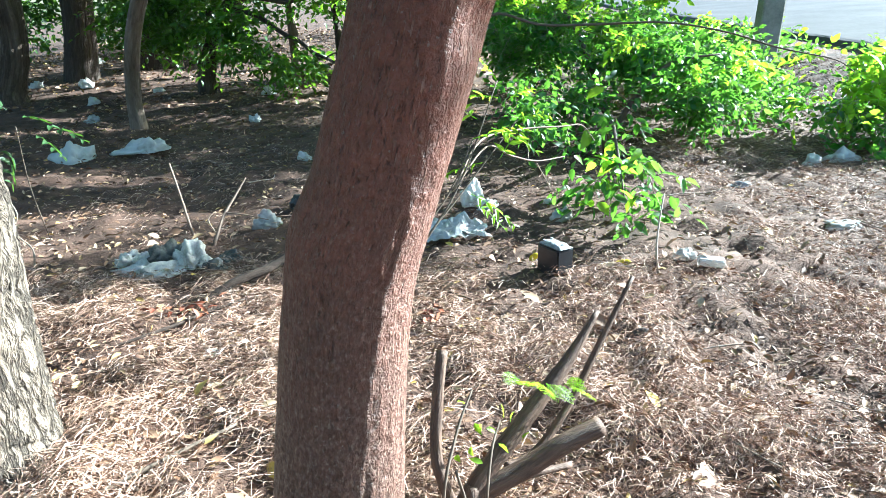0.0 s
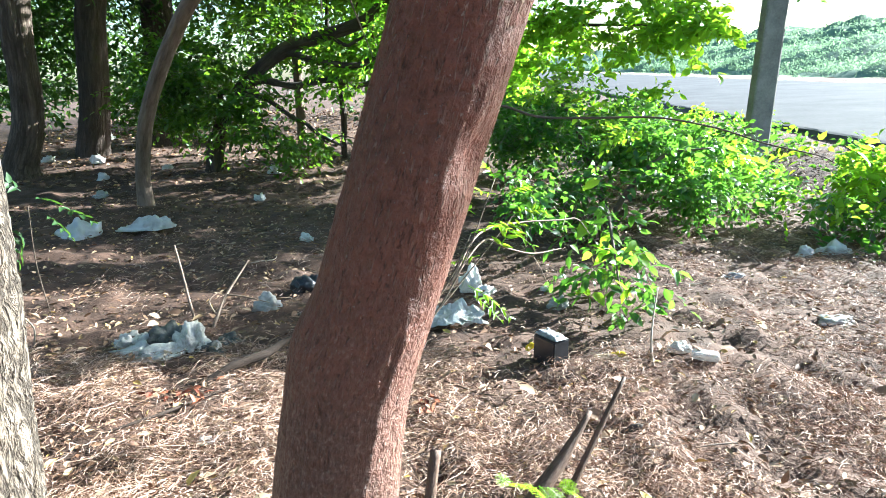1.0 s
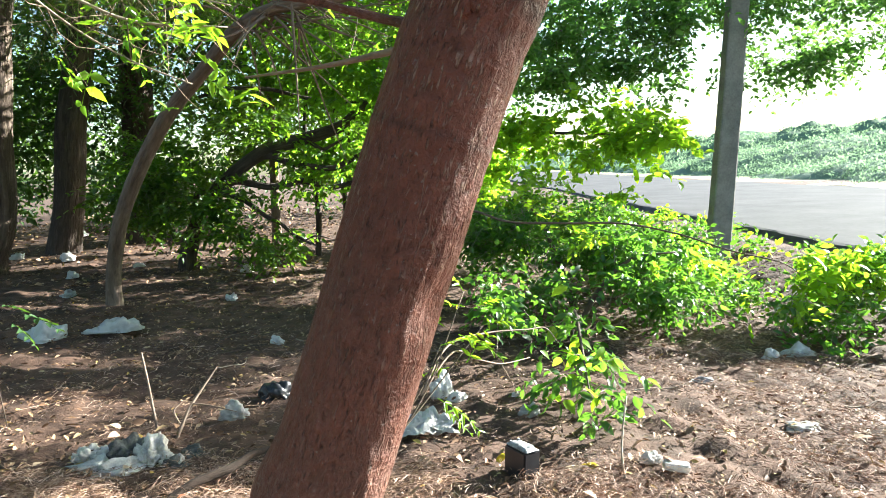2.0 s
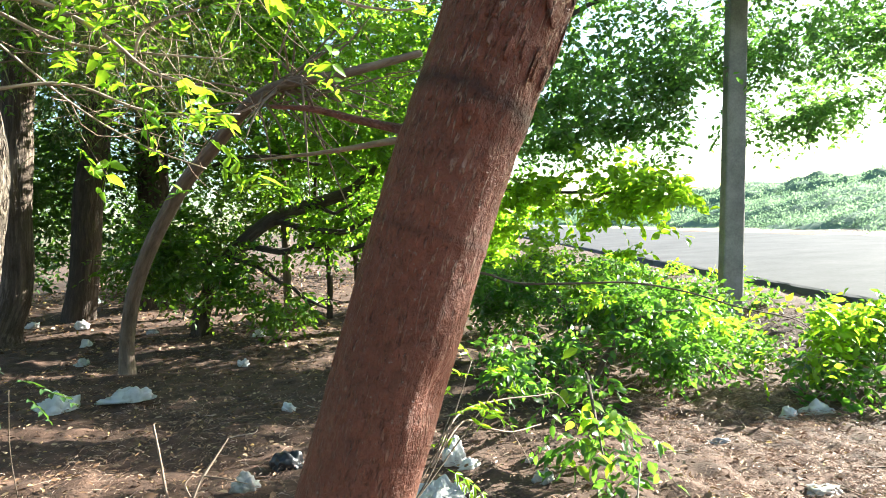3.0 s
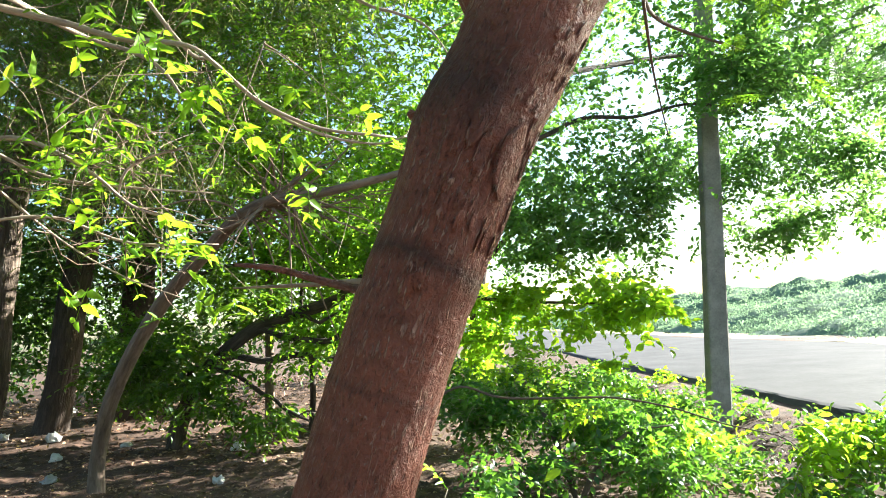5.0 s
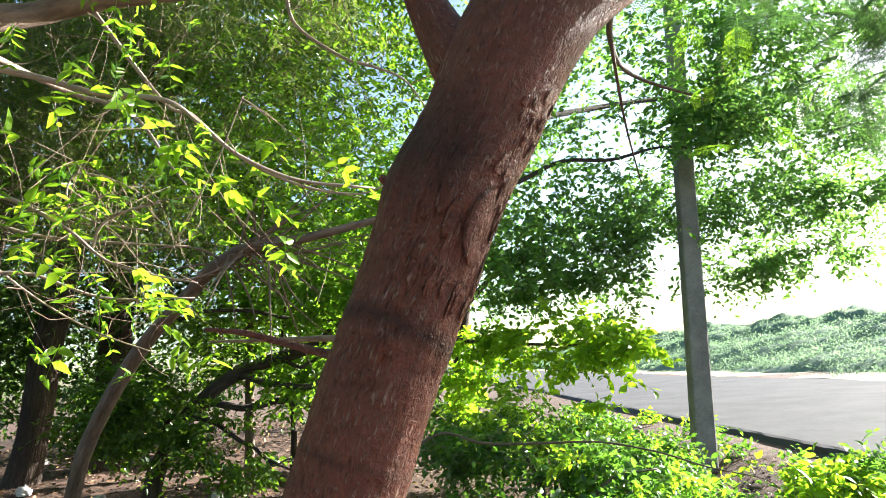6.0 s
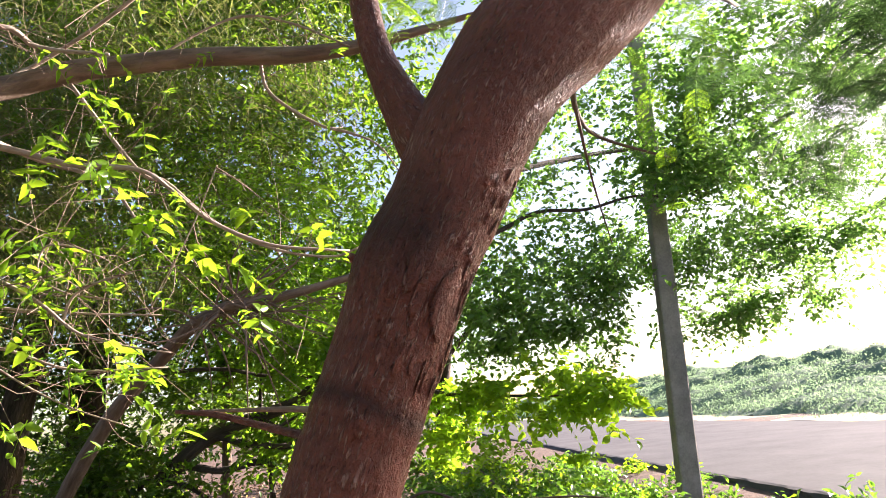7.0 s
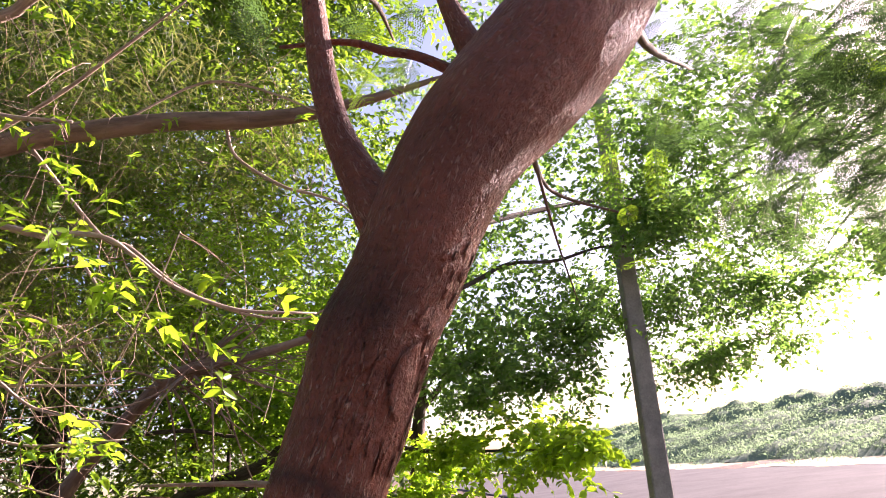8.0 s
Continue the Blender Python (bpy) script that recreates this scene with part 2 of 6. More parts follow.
def thing(name, label, category, group="", kind="", at=(0, 0, 0)):
    ob = new(name)
    ob.empty_display_size = 0.1
    ob.location = at
    return tagged(ob, label, category, group, kind)


def put_under(ob, parent):
    """Parents ob to a thing, keeping its place in the world."""
    ob.parent = parent
    ob.matrix_parent_inverse = Matrix.Translation(-Vector(parent.location))
    return ob


def smooth_path(pts, steps):
    """A Catmull-Rom curve through points of any width."""
    p = np.asarray(pts, float)
    p = np.vstack([2 * p[0] - p[1], p, 2 * p[-1] - p[-2]])
    out = []
    for i in range(1, len(p) - 2):
        for s in np.linspace(0, 1, steps, endpoint=False):
            a, b, c, d = p[i - 1], p[i], p[i + 1], p[i + 2]
            out.append(0.5 * (2 * b + (c - a) * s + (2 * a - 5 * b + 4 * c - d) * s * s + (3 * b - a - 3 * c + d) * s ** 3))
    out.append(p[-2])
    return np.array(out)


def tube(pts, radii, seg=10, steps=4, rough=0.0, seed=0.0, shape=None, cap=True):
    """A tapered round limb along a smooth path. Gives vertices, faces and bark coordinates. shape(angle, along, point): a radius factor."""
    path = smooth_path(np.column_stack([np.asarray(pts, float), np.asarray(radii, float)]), steps)
    c, r = path[:, :3], np.maximum(path[:, 3], 0.0005)
    tang = np.gradient(c, axis=0)
    tang /= np.linalg.norm(tang, axis=1)[:, None] + 1e-9
    ref = np.array([0.0, -1.0, 0.0]) if abs(tang[0][1]) < 0.9 else np.array([1.0, 0.0, 0.0])
    length = np.concatenate([[0], np.cumsum(np.linalg.norm(np.diff(c, axis=0), axis=1))])
    verts, bark, faces = [], [], []
    for i in range(len(c)):
        u = ref - tang[i] * (ref @ tang[i])
        u /= np.linalg.norm(u)
        ref = u
        v = np.cross(tang[i], u)
        for k in range(seg):
            a = 2 * math.pi * k / seg
            f = 1.0
            if rough:
                n = noise.noise(Vector((math.cos(a) * 1.3 + seed, math.sin(a) * 1.3, length[i] / max(r[0], 0.01) * 0.35)))
                n2 = noise.noise(Vector((math.cos(a) * 4.5, math.sin(a) * 4.5 + seed, length[i] / max(r[0], 0.01) * 0.6)))
                f += rough * (n + 0.5 * n2)
            if shape:
                f *= shape(a, length[i], c[i])
            verts.append(c[i] + r[i] * f * (math.cos(a) * u + math.sin(a) * v))
            bark.append((r[i] * math.cos(a), r[i] * math.sin(a), length[i] + seed))
    for i in range(len(c) - 1):
        for k in range(seg):
            j = (k + 1) % seg
            faces.append((i * seg + k, i * seg + j, (i + 1) * seg + j, (i + 1) * seg + k))
    if cap:
        faces.append(tuple(range(seg - 1, -1, -1)))
        faces.append(tuple((len(c) - 1) * seg + k for k in range(seg)))
    return verts, faces, bark


def limb(name, piece, mat, parent=None, label=""):
    verts, faces, bark = piece
    me = mesh(name, verts, faces, mat)
    me.attributes.new("bark", "FLOAT_VECTOR", "POINT").data.foreach_set("vector", np.asarray(bark, np.float32).ravel())
    ob = new(name, me)
    if parent:
        put_under(ob, parent)
    if label:
        ob["label"] = label
    return ob


def unit(a):
    return a / (np.linalg.norm(a, axis=-1, keepdims=True) + 1e-9)


# leaf outlines: along, across, out of plane
KITE = (np.array([(0, 0, 0), (0.42, 0.5, 0.1), (1, 0, -0.05), (0.42, -0.5, 0.1)]), [(0, 2, 1), (0, 3, 2)])
LEAF = (np.array([(0, 0, 0), (0.25, 0.4, 0.07), (0.6, 0.42, 0.05), (1, 0, -0.14), (0.6, -0.42, 0.05), (0.25, -0.4, 0.07), (0.3, 0, 0), (0.65, 0, -0.03)]),
        [(0, 6, 1), (1, 6, 7, 2), (2, 7, 3), (0, 5, 6), (5, 4, 7, 6), (4, 3, 7)])
OVAL = (np.array([(0, 0, 0), (0.3, 0.46, 0.08), (0.65, 0.4, 0.04), (1, 0, -0.12), (0.65, -0.4, 0.04), (0.3, -0.46, 0.08)]), [(0, 3, 2, 1), (0, 5, 4, 3)])
SLIM = (np.array([(0, 0, 0), (0.2, 0.5, 0.06), (0.6, 0.38, 0.02), (1, 0.1, -0.15), (0.6, -0.38, 0.02), (0.2, -0.5, 0.06)]), [(0, 3, 2, 1), (0, 5, 4, 3)])


def leaf_mesh(name, pos, axis, up, length, width, outline, mat):
    """Many leaves in one mesh, each an island of its own."""
    pos, axis = np.asarray(pos, float), unit(np.asarray(axis, float))
    side = unit(np.cross(up, axis))
    nrm = np.cross(axis, side)
    tv, tf = outline
    length = np.broadcast_to(length, len(pos))[:, None, None]
    v = pos[:, None] + length * (tv[None, :, 0, None] * axis[:, None] + width * tv[None, :, 1, None] * side[:, None] + tv[None, :, 2, None] * nrm[:, None])
    n, k = len(pos), len(tv)
    loops = np.concatenate([np.array(f) for f in tf])
    sizes = np.array([len(f) for f in tf])
    all_loops = (loops[None] + (np.arange(n) * k)[:, None]).ravel()
    totals = np.tile(sizes, n)
    starts = np.concatenate([[0], np.cumsum(totals)[:-1]])
    me = bpy.data.meshes.new(name)
    me.vertices.add(n * k)
    me.vertices.foreach_set("co", v.astype(np.float32).ravel())
    me.loops.add(len(all_loops))
    me.loops.foreach_set("vertex_index", all_loops.astype(np.int32))
    me.polygons.add(len(totals))
    me.polygons.foreach_set("loop_start", starts.astype(np.int32))
    me.polygons.foreach_set("loop_total", totals.astype(np.int32))
    me.polygons.foreach_set("use_smooth", np.ones(len(totals), bool))
    me.materials.append(mat)
    me.update(calc_edges=True)
    me.validate()
    return me


def strips(name, lines, half, mat, up=(0, 0, 1)):
    """Thin three-sided twigs along polylines: lines is (n, k, 3), half the half width (n,)."""
    n, k, _ = lines.shape
    d = unit(np.gradient(lines, axis=1))
    s = unit(np.cross(d, np.array(up) + 1e-3))
    w = np.cross(s, d)
    taper = np.linspace(1, 0.4, k)[None, :, None] * np.broadcast_to(half, n)[:, None, None]
    ring = np.stack([lines + s * taper, lines - 0.5 * s * taper + 0.87 * w * taper, lines - 0.5 * s * taper - 0.87 * w * taper], 2)
    v = ring.reshape(-1, 3)
    q = []
    for i in range(k - 1):
        for a in range(3):
            b = (a + 1) % 3
            q.append((i * 3 + a, i * 3 + b, i * 3 + 3 + b, i * 3 + 3 + a))
    q = np.array(q)
    f = (q[None] + (np.arange(n) * k * 3)[:, None, None]).reshape(-1, 4)
    me = bpy.data.meshes.new(name)
    me.vertices.add(len(v))
    me.vertices.foreach_set("co", v.astype(np.float32).ravel())
    me.loops.add(f.size)
    me.loops.foreach_set("vertex_index", f.astype(np.int32).ravel())
    me.polygons.add(len(f))
    me.polygons.foreach_set("loop_start", (np.arange(len(f)) * 4).astype(np.int32))
    me.polygons.foreach_set("loop_total", np.full(len(f), 4, np.int32))
    me.polygons.foreach_set("use_smooth", np.ones(len(f), bool))
    me.materials.append(mat)
    me.update(calc_edges=True)
    bark = me.attributes.new("bark", "FLOAT_VECTOR", "POINT")
    bark.data.foreach_set("vector", v.astype(np.float32).ravel())
    return me


def ribbons(name, lines, half, mat):
    """Flat thin strands along polylines, each turned at random about its own line."""
    n, k, _ = lines.shape
    d = unit(np.gradient(lines, axis=1))
    s = unit(np.cross(d, RNG.normal(size=(n, 1, 3))))
    taper = np.linspace(1, 0.45, k)[None, :, None] * np.broadcast_to(half, n)[:, None, None]
    v = np.stack([lines + s * taper, lines - s * taper], 2).reshape(-1, 3)
    q = np.array([(i * 2, i * 2 + 1, i * 2 + 3, i * 2 + 2) for i in range(k - 1)])
    f = (q[None] + (np.arange(n) * k * 2)[:, None, None]).reshape(-1, 4)
    me = bpy.data.meshes.new(name)
    me.vertices.add(len(v))
    me.vertices.foreach_set("co", v.astype(np.float32).ravel())
    me.loops.add(f.size)
    me.loops.foreach_set("vertex_index", f.astype(np.int32).ravel())
    me.polygons.add(len(f))
    me.polygons.foreach_set("loop_start", (np.arange(len(f)) * 4).astype(np.int32))
    me.polygons.foreach_set("loop_total", np.full(len(f), 4, np.int32))
    me.polygons.foreach_set("use_smooth", np.ones(len(f), bool))
    me.materials.append(mat)
    me.update(calc_edges=True)
    me.attributes.new("bark", "FLOAT_VECTOR", "POINT").data.foreach_set("vector", v.astype(np.float32).ravel())
    return me


def in_blobs(blobs, n, clumps=0):
    """Random places in ellipsoids (cx, cy, cz, rx, ry, rz, weight), thicker to the outside and gathered in clumps."""
    w = np.array([b[6] for b in blobs], float)
    which = RNG.choice(len(blobs), n, p=w / w.sum())
    b = np.array(blobs, float)[which]
    d = unit(RNG.normal(size=(n, 3)))
    p = b[:, :3] + d * b[:, 3:6] * (RNG.random((n, 1)) ** 0.45) + RNG.normal(size=(n, 3)) * 0.05
    if clumps:
        seat = p[RNG.integers(0, max(1, n // clumps), n)]
        p = seat + RNG.normal(size=(n, 3)) * b[:, 3:6] * 0.14
    return p


def open_to_sun(o):
    """Leaves out sprays in the gaps through which the sun reaches the straw and the bush."""
    def hits(height, cx, cy, rx, ry):
        k = (o[:, 2] - height) / math.tan(radians(SUN_EL))
        gx, gy = o[:, 0] - k * math.sin(radians(SUN_AZ)), o[:, 1] - k * math.cos(radians(SUN_AZ))
        return (((gx - cx) / rx) ** 2 + ((gy - cy) / ry) ** 2 < 1) & (o[:, 2] > height + 0.5)
    r = RNG.random(len(o))
    spots = np.zeros(len(o), bool)
    for cx, cy, rx, ry in ((-2.4, 3.9, 0.9, 0.2), (-1.9, 2.92, 0.75, 0.18), (-3.0, 7.8, 1.1, 0.3), (-1.9, 5.1, 0.8, 0.17), (-5.6, 8.8, 1.0, 0.35), (-4.2, 7.2, 0.8, 0.12),
                           (-1.8, 2.35, 0.5, 0.07), (2.7, 3.0, 0.8, 0.6), (-3.1, 6.3, 0.5, 0.1), (-0.8, 1.4, 1.0, 0.4), (-2.65, 7.2, 0.75, 0.4), (-5.4, 8.9, 0.9, 0.25), (-1.9, 6.2, 0.25, 0.08)):
        spots |= hits(0.0, cx, cy, rx, ry)
    return ~((hits(0.0, 0.7, 0.6, 2.9, 1.05) & (r < 0.97)) | (spots & (r < 0.96)) | (hits(0.6, 1.9, 4.75, 1.8, 1.15) & (r < 0.85)) | (hits(1.5, 2.3, 6.7, 0.7, 0.8) & (r < 0.98)) | (hits(1.5, 1.4, 8.1, 0.7, 0.9) & (r < 0.9)) | (hits(0.2, 0.95, 2.7, 0.3, 0.4) & (r < 0.9)) | (hits(2.2, -1.2, 9.6, 1.5, 1.1) & (r < 0.9)))


def foliage(parent, blobs, sprays, leaves, reach, size, width, outline, mat, twig_mat, droop=0.25, names=("crown", "twig_work"), keep=None, flat=0.2, clumps=0, twigs=True):
    """Leafy sprays: each a thin twig with leaves on both sides. Two parts: the crown and its twigs."""
    o = in_blobs(blobs, sprays, clumps)
    mid = np.array(blobs, float)[:, :3].mean(0)
    n = len(o)
    d = unit(unit(o - mid) * 0.5 + RNG.normal(size=(n, 3)) * (1, 1, 0.6))
    ln = reach * RNG.uniform(0.6, 1.3, n)
    s = np.linspace(0, 1, 4)[None, :, None]
    lines = o[:, None] + d[:, None] * ln[:, None, None] * s + np.array([0, 0, -1.0]) * (s ** 2) * (droop * ln)[:, None, None]
    k = leaves
    t = np.tile(np.linspace(0.15, 1.0, k), (n, 1)) + RNG.normal(size=(n, k)) * 0.03
    base = o[:, None] + d[:, None] * (ln[:, None] * t)[..., None] + np.array([0, 0, -1.0]) * ((t ** 2) * (droop * ln)[:, None])[..., None]
    across = unit(np.cross(d, RNG.normal(size=(n, 3)) * 0.4 + np.array([0, 0, 1.0])))
    sign = np.where(np.arange(k) % 2, 1.0, -1.0)[None, :, None]
    ax = d[:, None] * 0.55 + across[:, None] * sign * 0.9 + RNG.normal(size=(n, k, 3)) * 0.35 + np.array([0, 0, -droop])
    up = RNG.normal(size=(n, k, 3)) * (1 - flat) + np.array([0, 0, 1.0])
    base, ax, up, big = base.reshape(-1, 3), ax.reshape(-1, 3), up.reshape(-1, 3), size * RNG.uniform(0.55, 1.25, n * k)
    if keep is not None:
        ok = keep(base)
        base, ax, up, big = base[ok], ax[ok], up[ok], big[ok]
    me = leaf_mesh(names[0], base, ax, up, big, width, outline, mat)
    put_under(new(names[0], me), parent)["kind"] = "stuff"
    if twigs:
        put_under(new(names[1], ribbons("twigs", lines, 0.0025 * np.sqrt(reach / 0.4) * np.ones(n), twig_mat)), parent)["kind"] = "stuff"
    return o


# ---- ground ----
def smoothstep(x, a, b):
    t = np.clip((x - a) / (b - a), 0, 1)
    return t * t * (3 - 2 * t)


ROAD_X, ROAD_SLOPE, ROAD_WIDTH = 5.3, 0.038, 8.0
BUMPS = [(RNG.uniform(0.6, 7.0), RNG.uniform(0, 6.28), RNG.uniform(0, 6.28)) for _ in range(16)]


LUMPS = [(RNG.uniform(9, 26), RNG.uniform(0, 6.28), RNG.uniform(0, 6.28)) for _ in range(14)]


def ground_z(x, y):
    """Height of the ground: it falls away gently ahead and to the right, and lies level past the road."""
    x, y = np.asarray(x, float), np.asarray(y, float)
    z = -0.0483 * np.clip(x, -5, 5.3) - 0.0365 * np.clip(y, -4, 7) + 0.03 * np.clip(y - 7, 0, 10)
    rise = smoothstep(x - ROAD_X - ROAD_SLOPE * y, -2.3, -0.5)
    z = z * (1 - rise) - 0.1 * rise
    s = smoothstep(x - ROAD_X - ROAD_SLOPE * y, 6.0, 7.8)
    z = z * (1 - s) + 0.03 * s
    for f, a, p in LUMPS:
        z = z + 0.0055 * np.sin(f * (x * math.cos(a) + y * math.sin(a)) + p) * np.sin(f * 0.7 * (y * math.cos(a) - x * math.sin(a)) + 2 * p)
    for f, a, p in BUMPS:
        z = z + 0.009 / (0.6 + 0.5 * f) * np.sin(f * (x * math.cos(a) + y * math.sin(a)) + p)
    return z


def build_ground():
    gx = np.concatenate([-np.geomspace(400, 5.4, 26), np.linspace(-5.2, 4.2, 200), np.geomspace(4.4, 400, 40)])
    gy = np.concatenate([-np.geomspace(400, 6.3, 14), np.linspace(-6, 8, 240), np.geomspace(8.2, 600, 34)])
    X, Y = np.meshgrid(gx, gy)
    Z = ground_z(X, Y)
    near = (np.abs(X) < 4.3) & (Y > -2.1) & (Y < 8.1)
    Z = Z + near * RNG.normal(size=Z.shape) * 0.004
    v = np.column_stack([X.ravel(), Y.ravel(), Z.ravel()])
    w = len(gx)
    f = [(j * w + i, j * w + i + 1, (j + 1) * w + i + 1, (j + 1) * w + i) for j in range(len(gy) - 1) for i in range(w - 1)]
    return tagged(new("ground", mesh("ground", v, f, M_SOIL)), "brown soil floor strewn with dry straw and litter", "ground", kind="structure")


build_ground()


def build_road():
    ys = np.concatenate([np.linspace(-60, 2, 14, endpoint=False), np.arange(2, 30, 0.22), np.geomspace(30, 400, 30)])
    v, f = [], []
    cross = [(-0.4, -0.75), (-0.2, -0.34), (-0.08, -0.15), (-0.01, -0.09), (0.02, -0.015), (0.1, 0.0), (2.0, 0.03), (4.0, 0.05), (6.0, 0.04), (8.0, 0.035), (8.05, -0.5)]
    for y in ys:
        for i, (dx, z) in enumerate(cross):
            crumble = 0.09 * noise.noise(Vector((y * 1.3, i * 0.7, 0.0))) + 0.05 * noise.noise(Vector((y * 4.1, i * 1.7, 5.0))) if i < 5 else 0.0
            v.append((ROAD_X + ROAD_SLOPE * y + dx + crumble, y, z + (0.4 * crumble if i < 4 else 0.0)))
    k = len(cross)
    for j in range(len(ys) - 1):
        for i in range(k - 1):
            f.append((j * k + i, j * k + i + 1, (j + 1) * k + i + 1, (j + 1) * k + i))
    return tagged(new("road", mesh("road", v, f, M_ROAD, smooth=False)), "pale sunlit asphalt road on a low raised bed", "road", kind="structure")


build_road()


def build_verge():
    """Sandy strip with thin grass between the road and the scrub."""
    us, ys = np.linspace(7.9, 12.5, 8), np.concatenate([np.linspace(-40, 0, 10, endpoint=False), np.linspace(0, 60, 120), np.geomspace(62, 300, 30)])
    v = [(ROAD_X + ROAD_SLOPE * y + u + (0.18 * math.sin(1.3 * y) + 0.1 * math.sin(3.1 * y) if i == 0 else 0.0), y, (0.05 if i else 0.042) + 0.008 * math.sin(0.9 * y + u) * (i > 1)) for y in ys for i, u in enumerate(us)]
    w = len(us)
    f = [(j * w + i, j * w + i + 1, (j + 1) * w + i + 1, (j + 1) * w + i) for j in range(len(ys) - 1) for i in range(w - 1)]
    ob = tagged(new("verge", mesh("verge", v, f, M_VERGE)), "pale sandy verge with thin yellow-green grass", "verge", kind="structure")
    n = 9000
    y, u = 3 + 60 * RNG.random(n) ** 1.3, RNG.uniform(8.2, 11.5, n)
    ok = RNG.random(n) < np.clip(0.35 + 0.3 * np.sin(0.7 * y) + 0.25 * np.sin(1.9 * u), 0.05, 1)
    y, u = y[ok], u[ok]
    o = np.column_stack([ROAD_X + ROAD_SLOPE * y + u, y, np.full(len(y), 0.05)])
    tagged(new("verge_grass", leaf_mesh("verge_grass", o, RNG.normal(size=o.shape) * 0.5 + np.array([0, 0, 0.7]), RNG.normal(size=o.shape), RNG.uniform(0.06, 0.2, len(y)), 0.16, KITE, M_LEAF_HAZED)), "thin yellow-green grass on the sandy verge", "grass", kind="stuff")


build_verge()


# ---- trees ----
def main_tree():
    t = thing("leaning_tree", "leaning tree with smooth reddish-brown bark and a forked trunk", "tree", at=(-0.25, 0.03, 0.0))
    axis = [(-0.262, 0.03, -0.06), (-0.235, 0.03, 0.1), (-0.212, 0.03, 0.28), (-0.2, 0.03, 0.377), (-0.173, 0.03, 0.554), (-0.138, 0.03, 0.736), (-0.094, 0.03, 0.855), (-0.05, 0.03, 0.975),
            (0.009, 0.03, 1.142), (0.06, 0.03, 1.284), (0.105, 0.03, 1.4), (0.172, 0.03, 1.551), (0.234, 0.03, 1.69), (0.285, 0.03, 1.78), (0.332, 0.03, 1.876), (0.392, 0.03, 1.975),
            (0.452, 0.03, 2.05), (0.55, 0.04, 2.145), (0.66, 0.05, 2.26), (0.85, 0.1, 2.5), (1.05, 0.2, 2.9), (1.2, 0.3, 3.5)]
    rad = [0.16, 0.125, 0.11, 0.102, 0.093, 0.088, 0.085, 0.084, 0.083, 0.083, 0.085, 0.086, 0.089, 0.093, 0.098, 0.104, 0.114, 0.126, 0.13, 0.115, 0.095, 0.07]

    def shape(a, s, c):
        z = c[2]
        f = 1 - 0.02 * math.exp(-((z - 1.425) / 0.012) ** 2) + 0.02 * math.exp(-((z - 1.46) / 0.025) ** 2) + 0.018 * math.exp(-((z - 1.287) / 0.008) ** 2)
        plates = math.exp(-((z - 1.6) / 0.13) ** 2) + 0.25
        flake = noise.noise(Vector((math.cos(a) * 3.4, math.sin(a) * 3.4, z * 9.0))) + 0.4 * noise.noise(Vector((math.cos(a) * 8, math.sin(a) * 8, z * 20.0)))
        f += 0.03 * plates * min(1.0, max(0.0, (flake - 0.12) * 6)) * (0.6 + flake)
        f += 0.018 * noise.noise(Vector((math.cos(a) * 9, math.sin(a) * 9, z * 11.0))) + 0.013 * noise.noise(Vector((math.cos(a) * 17, math.sin(a) * 17, z * 38.0)))
        f -= 0.16 * math.exp(-((z - 1.09) / 0.035) ** 2) * max(0, math.cos(a - 1.05)) ** 12
        f += 0.1 * math.exp(-((z - 0.8) / 0.05) ** 2) * max(0, math.cos(a + 1.5)) ** 3
        f += 0.13 * math.exp(-((z - 1.66) / 0.06) ** 2) * max(0, math.cos(a + 1.5)) ** 2
        return f
    skin = tube(axis, rad, 128, 22, 0.03, 3.1, shape)
    trunk = limb("trunk", skin, M_BARK_RED, t, "reddish-brown bark with fine vertical wrinkles and scars")
    grid = np.array(skin[0]).reshape(-1, 128, 3)
    bark_grid = np.array(skin[2]).reshape(-1, 128, 3)
    heart = grid.mean(1)
    pick = random.Random(12)
    # thin plates of bark that have come loose: height, turn round the trunk, half length, half width, lift
    loose = [(1.635, 0.72, 9, 5.5, 0.0065), (1.655, 0.02, 5, 2.6, 0.004), (1.64, -0.2, 4, 2.2, 0.004), (1.625, 0.2, 4, 2.4, 0.003), (1.445, 0.0, 2, 1.6, 0.004), (1.44, -0.12, 2, 1.2, 0.004)]
    loose += [(pick.uniform(1.5, 1.84), pick.uniform(0.55, 1.35), pick.choice((2, 2, 3)), pick.uniform(0.7, 1.3), pick.uniform(0.0016, 0.003)) for _ in range(34)]
    loose += [(pick.uniform(1.53, 1.6), pick.uniform(-0.3, 0.5), 2, pick.uniform(0.7, 1.3), pick.uniform(0.0014, 0.0024)) for _ in range(12)]
    for z, turn, half, wide, lift in loose:
        row = int(np.argmin(np.abs(heart[:, 2] - z)))
        col = int(round(turn / (2 * math.pi) * 128))
        v, b = [], []
        for i in range(-half, half + 1):
            across = wide * (1 - abs(i / (half + 1)) ** 2.5) * (1 + 0.35 * noise.noise(Vector((i * 0.3, z * 40, 0))))
            sway = 1.6 * noise.noise(Vector((i * 0.12, z * 17, 4)))
            for j in range(7):
                q = (j - 3) / 3
                kf = col + sway + q * across
                k0 = int(math.floor(kf))
                p = grid[row + i, k0 % 128] * (1 - kf + k0) + grid[row + i, (k0 + 1) % 128] * (kf - k0)
                out = p - heart[row + i]
                out = out / np.linalg.norm(out)
                v.append(p + out * (0.0015 + lift * (0.35 + 0.65 * (i + half) / (2 * half)) * (0.5 - 0.5 * q) ** 0.6))
